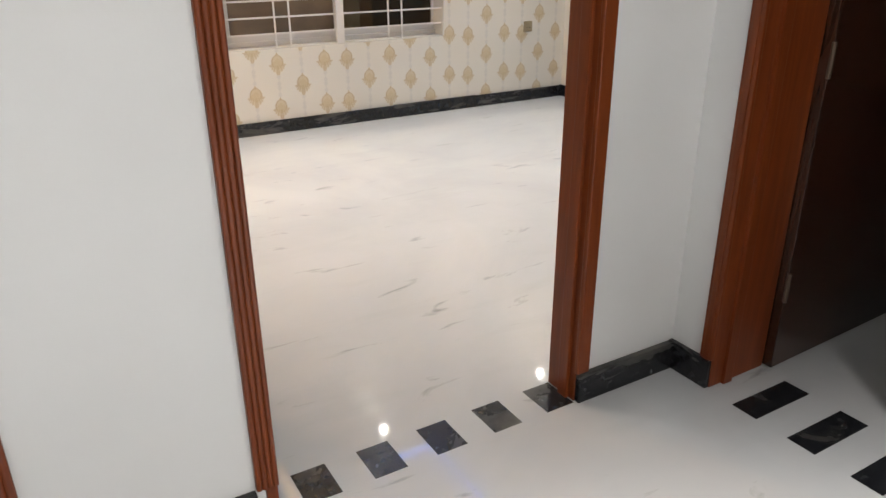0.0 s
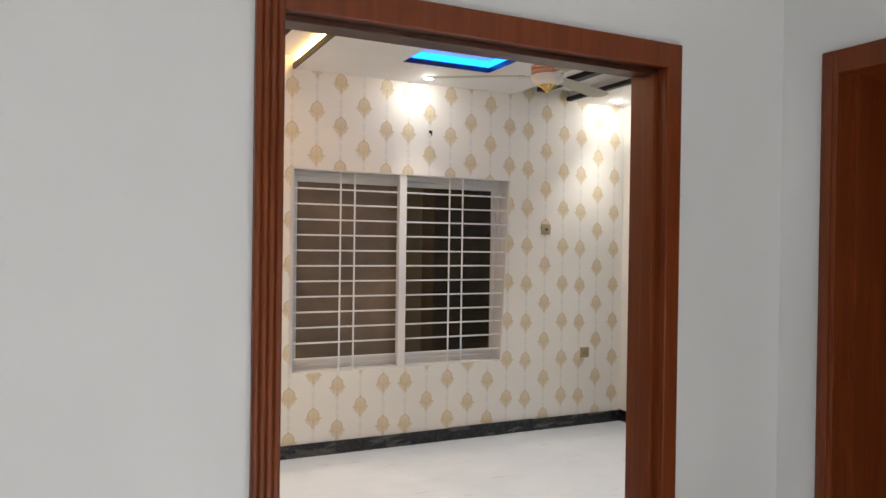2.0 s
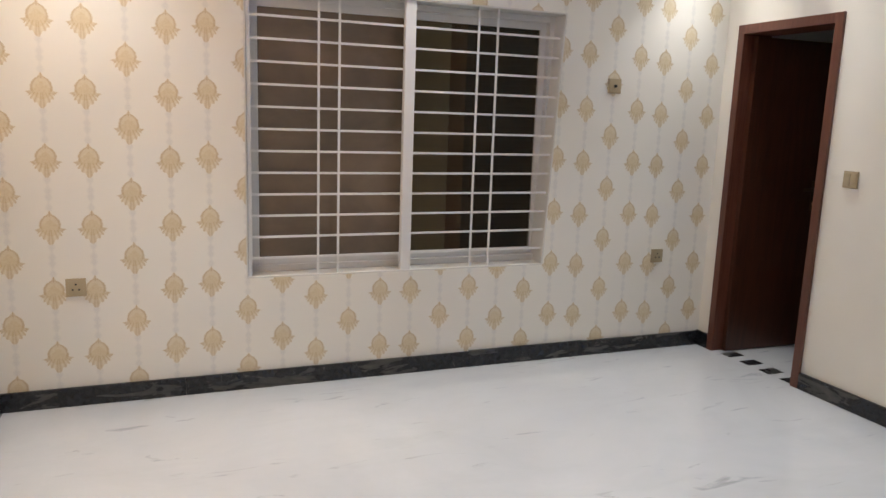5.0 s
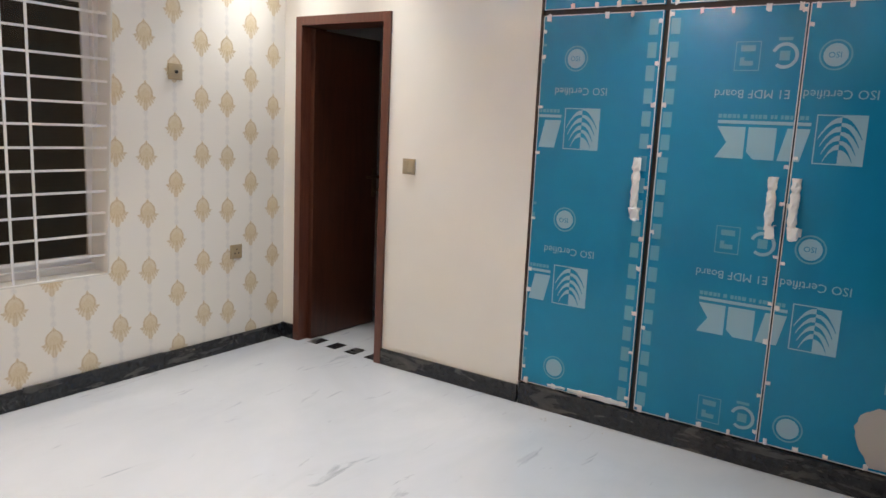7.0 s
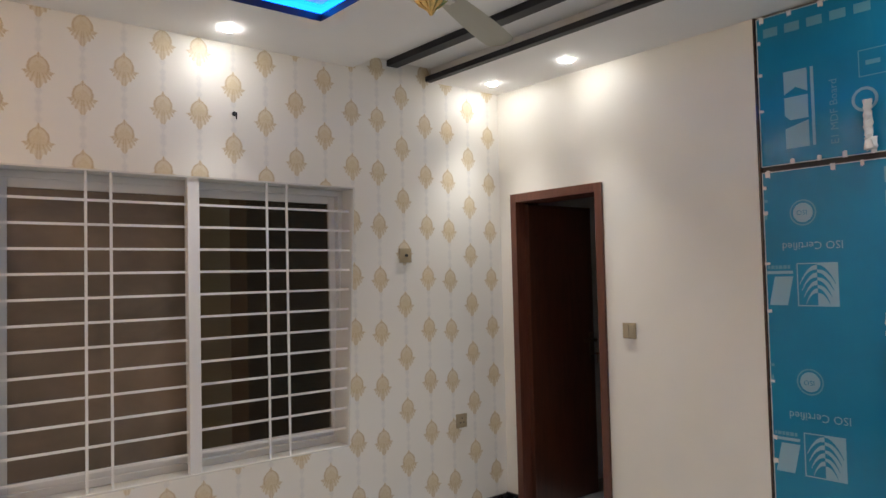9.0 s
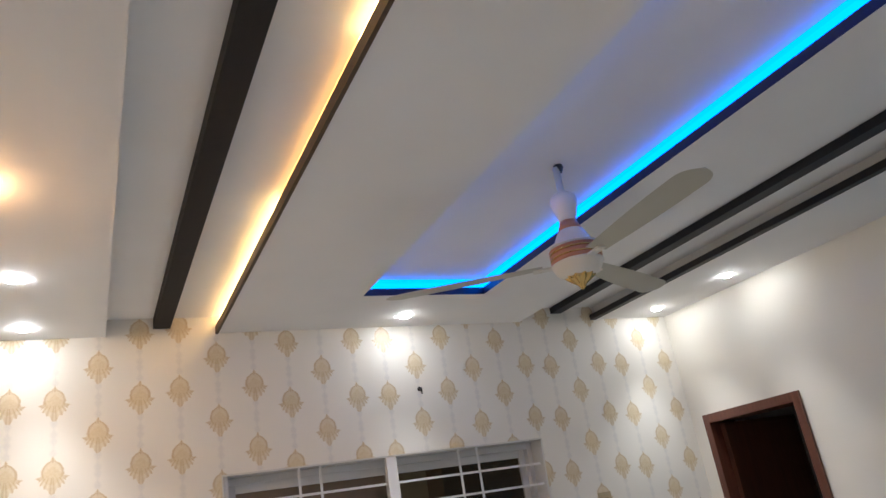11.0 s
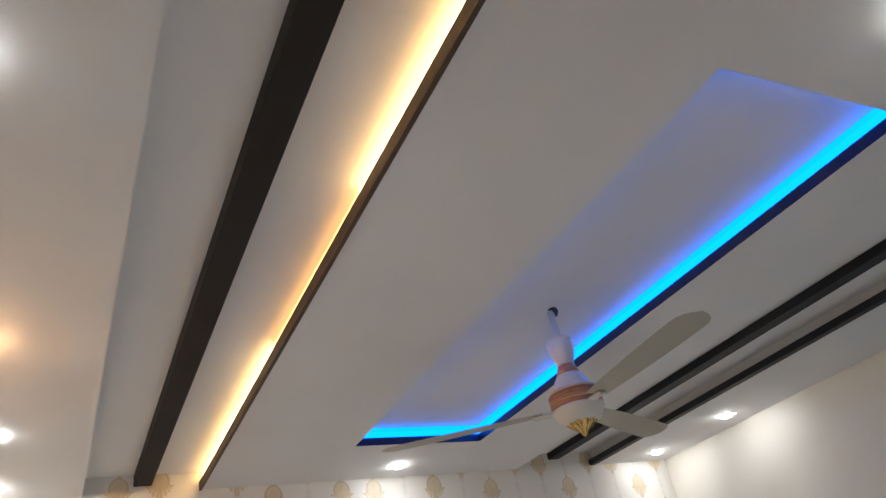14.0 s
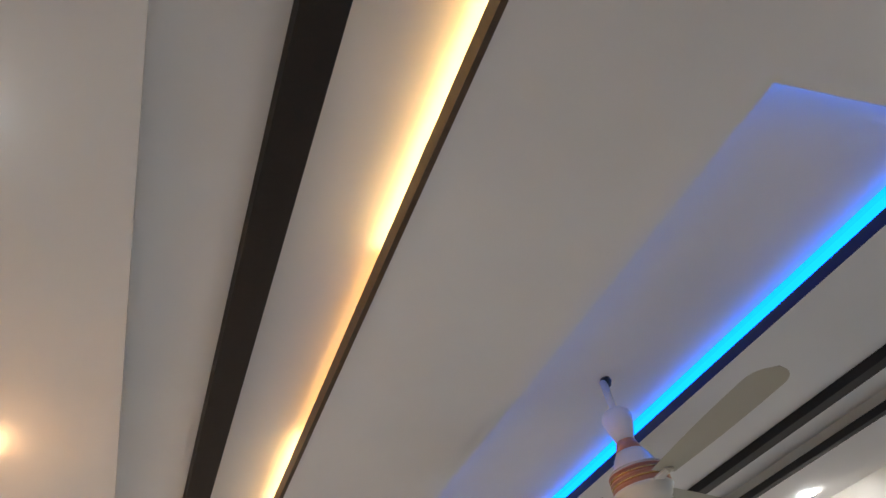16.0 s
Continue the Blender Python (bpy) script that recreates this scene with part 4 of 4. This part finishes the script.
def wrapped_handle(door, y, z0, z1, seed):
    """A bar handle on two feet, wound in torn white paper."""
    rg = random.Random(seed)
    bm = bmesh.new()
    n = 16
    prof = [((0.017 + 0.003 * rg.random()) * (1.0 if i > 2 else 0.82) + (0.004 if i == n - 3 else 0) - (0.005 if i == n - 4 else 0), z0 + (z1 - z0) * i / n) for i in range(n + 1)]
    lathe(bm, prof, -0.034, y, 0, 12)
    for v in bm.verts:
        v.co.x = -0.030 + (v.co.x + 0.034) * 0.55 + rg.uniform(-0.003, 0.003)
        v.co.y += rg.uniform(-0.003, 0.003)
    # a loose tail of paper at the foot
    tail = boxes((-0.046, -0.022, y - 0.026, y + 0.010, z0 - 0.03, z0 + 0.02))
    bmesh.ops.subdivide_edges(tail, edges=tail.edges[:], cuts=2)
    for v in tail.verts:
        v.co += Vector((rg.uniform(-0.006, 0.006), rg.uniform(-0.008, 0.008), rg.uniform(-0.008, 0.008)))
    me = bpy.data.meshes.new("tail")
    tail.to_mesh(me)
    tail.free()
    bm.from_mesh(me)
    bpy.data.meshes.remove(me)
    for z in (z0 + 0.04, z1 - 0.05):
        lathe(bm, [(0.008, 0.0), (0.008, -0.03)], -0.0005, y, z, 10, "x")
    part("handle", bm, TAPE, door, "bar handle wrapped in torn white paper")


wrapped_handle(doors[0, 0], -2.402, 1.10, 1.36, 1)
wrapped_handle(doors[1, 0], -3.003, 1.085, 1.315, 2)
wrapped_handle(doors[2, 0], -3.095, 1.085, 1.315, 3)
wrapped_handle(doors[0, 1], -2.350, 2.10, 2.29, 4)
wrapped_handle(doors[1, 1], -2.955, 2.11, 2.29, 5)
wrapped_handle(doors[2, 1], -3.075, 2.12, 2.28, 6)
for y, z, s in ((-3.118, 1.085, 11),):
    scrap(doors[2, 0] if y < -3.06 else doors[1, 0], y, z, 0.03, 0.035, s)


# ---- ceiling fan ----
FX, FY0 = -2.03, -1.796
fan = thing("ceiling_fan", FX, FY0, RECESS, "ivory ceiling fan with copper bands and a brass finial", "ceiling fan")
part("hook", lathe(bmesh.new(), [(0.016, 0.0), (0.02, -0.012), (0.012, -0.03)], FX + 0.012, FY0, RECESS, 16), DARK, fan, "dark ceiling hook hole")
part("downrod", lathe(bmesh.new(), [(0.013, -0.012), (0.013, -0.26)], FX, FY0, RECESS, 16), FANWHITE, fan, smooth=True)
part("canopy", lathe(bmesh.new(), [(0.014, -0.115), (0.028, -0.12), (0.046, -0.135), (0.050, -0.15), (0.046, -0.175), (0.034, -0.215), (0.030, -0.23)], FX, FY0, RECESS, 28), FANWHITE, fan, "ivory bell canopy", smooth=True)
part("collar", lathe(bmesh.new(), [(0.028, -0.225), (0.034, -0.24), (0.044, -0.268)], FX, FY0, RECESS, 28), COPPER, fan, "copper red collar", smooth=True)
part("motor_top", lathe(bmesh.new(), [(0.043, -0.266), (0.056, -0.285), (0.068, -0.312), (0.076, -0.322), (0.086, -0.326), (0.086, -0.330)], FX, FY0, RECESS, 36), FANWHITE, fan, smooth=True)
part("motor", lathe(bmesh.new(), [(0.082, -0.329), (0.084, -0.34), (0.086, -0.355), (0.086, -0.388), (0.093, -0.391), (0.094, -0.398), (0.088, -0.402), (0.082, -0.420), (0.068, -0.434), (0.05, -0.442)], FX, FY0, RECESS, 40), FANWHITE, fan, "ivory motor housing", smooth=True)
part("grille_band", lathe(bmesh.new(), [(0.083, -0.334), (0.0865, -0.338), (0.088, -0.386), (0.084, -0.390)], FX, FY0, RECESS, 40, caps=False), COPPER, fan, "copper red motor band", smooth=True)
for k in range(5):
    z = -0.337 - 0.0105 * k
    part("band", lathe(bmesh.new(), [(0.0865, z), (0.0925, z - 0.0012), (0.0925, z - 0.0045), (0.0865, z - 0.006)], FX, FY0, RECESS, 40, caps=False), COPPER if k % 2 == 0 else BRASS, fan, "thin copper band", smooth=True)
bm = lathe(bmesh.new(), [(0.046, -0.436), (0.049, -0.441), (0.040, -0.452), (0.027, -0.462), (0.014, -0.472), (0.008, -0.484), (0.002, -0.490)], FX, FY0, RECESS, 60)
for v in bm.verts:
    away = v.co - Vector((FX, FY0, v.co.z))
    swell = 1.0 + 0.13 * math.cos(10 * math.atan2(away.y, away.x))
    v.co.x, v.co.y = FX + away.x * swell, FY0 + away.y * swell
part("finial", bm, BRASS, fan, "polished brass finial", smooth=True)
for ang in (-94, 26, 146):
    m = Matrix.Translation((FX, FY0, RECESS - 0.392)) @ Matrix.Rotation(radians(ang), 4, "Z")
    bm = bmesh.new()
    box(bm, 0.09, 0.16, -0.016, 0.016, -0.006, 0.002, bevel=0.002)
    for x in (0.135, 0.15):
        lathe(bm, [(0.006, -0.01), (0.006, 0.004)], x, 0, 0, 8)
    bmesh.ops.transform(bm, matrix=m, verts=bm.verts)
    part("blade_arm", bm, FANWHITE, fan, "blade bracket")
    bm = bmesh.new()
    rows = []
    n = 22
    for i in range(n + 1):
        a = 1 - (1 - i / n) ** 1.6
        x = 0.125 + 0.575 * a
        w = 0.040 + 0.020 * math.sin(min(1, a * 1.3) * math.pi / 2)
        if a > 0.88:
            w *= math.sqrt(max(0.03, 1 - ((a - 0.88) / 0.12) ** 2))
        tilt = -radians(7)
        rows.append([bm.verts.new((x, s * w * math.cos(tilt), s * w * math.sin(tilt) + h)) for s, h in ((-1, 0.0), (0, 0.004), (1, 0.0), (0, -0.001))])
    for p, q in zip(rows, rows[1:]):
        for i in range(4):
            bm.faces.new((p[i], p[(i + 1) % 4], q[(i + 1) % 4], q[i]))
    bm.faces.new(rows[0])
    bm.faces.new(rows[-1])
    bmesh.ops.recalc_face_normals(bm, faces=bm.faces)
    bmesh.ops.transform(bm, matrix=m @ Matrix.Translation((0, 0, 0.006)), verts=bm.verts)
    part("blade", bm, BLADE, fan, "long ivory fan blade with its underside shade in the colour")


# ---- plates and small things on the walls ----
def plate_north(name, x, z, size, label, knob=False):
    t = thing(name, x, 0, z, label, "wall plate")
    part("plate", boxes((x - size / 2, x + size / 2, -0.010, -0.0005, z - size / 2, z + size / 2), bevel=0.003), BRONZE, t)
    part("inset", boxes((x - size * 0.36, x + size * 0.36, -0.0125, -0.0095, z - size * 0.36, z + size * 0.36), bevel=0.001), BRONZE, t)
    if knob:
        part("knob", lathe(bmesh.new(), [(0.010, -0.012), (0.009, -0.022), (0.006, -0.025)], x, 0, z, 16, "y"), DARK, t, "dark round knob", smooth=True)
    else:
        part("sockets", boxes(*[(x + dx - 0.004, x + dx + 0.004, -0.0135, -0.012, z + dz - 0.004, z + dz + 0.004) for dx, dz in ((-0.014, -0.01), (0.014, -0.01), (0, 0.016))]), DARK, t, "dark pin holes")
    return t


plate_north("dimmer_switch", -0.822, 1.696, 0.088, "square bronze wall plate with a dark round knob", knob=True)
plate_north("power_socket", -0.402, 0.632, 0.088, "square bronze power socket low on the papered wall")
plate_north("power_socket", -3.815, 0.604, 0.09, "square bronze power socket low on the papered wall")
sw = thing("light_switch", 0, -1.038, 1.225, "square bronze light switch on the cream wall", "light switch")
part("plate", boxes((-0.010, -0.0005, -1.082, -0.994, 1.180, 1.270), bevel=0.003), BRONZE, sw)
for k in range(2):
    part("rocker", boxes((-0.014, -0.0095, -1.073 + 0.036 * k, -1.040 + 0.036 * k, 1.192, 1.258), bevel=0.002), BRONZE, sw)
hook = thing("wall_hook", -1.911, 0, 2.435, "small dark iron hook in the papered wall", "hook")
bm = bmesh.new()
lathe(bm, [(0.013, -0.0005), (0.013, -0.004), (0.005, -0.006), (0.004, -0.03)], -1.911, 0, 2.435, 12, "y")
lathe(bm, [(0.004, -0.03), (0.004, 0.002)], -1.911, -0.029, 2.433, 10)
part("pin", bm, DARK, hook)
# chips of mortar left on the floor by the wardrobe
rng = random.Random(9)
chips = bmesh.new()
for _ in range(7):
    x, y, s = -0.05 - 0.1 * rng.random(), -2.05 - 0.35 * rng.random(), rng.uniform(0.003, 0.008)
    bmesh.ops.create_icosphere(chips, subdivisions=1, radius=s, matrix=Matrix.Translation((x, y, s * 0.4)) @ Matrix.Diagonal((1.6, 1, 0.5, 1)))
tagged(part("mortar_chips", chips, RAWBOARD), "tiny grey mortar chips scattered on the marble floor", "debris", "", "stuff")
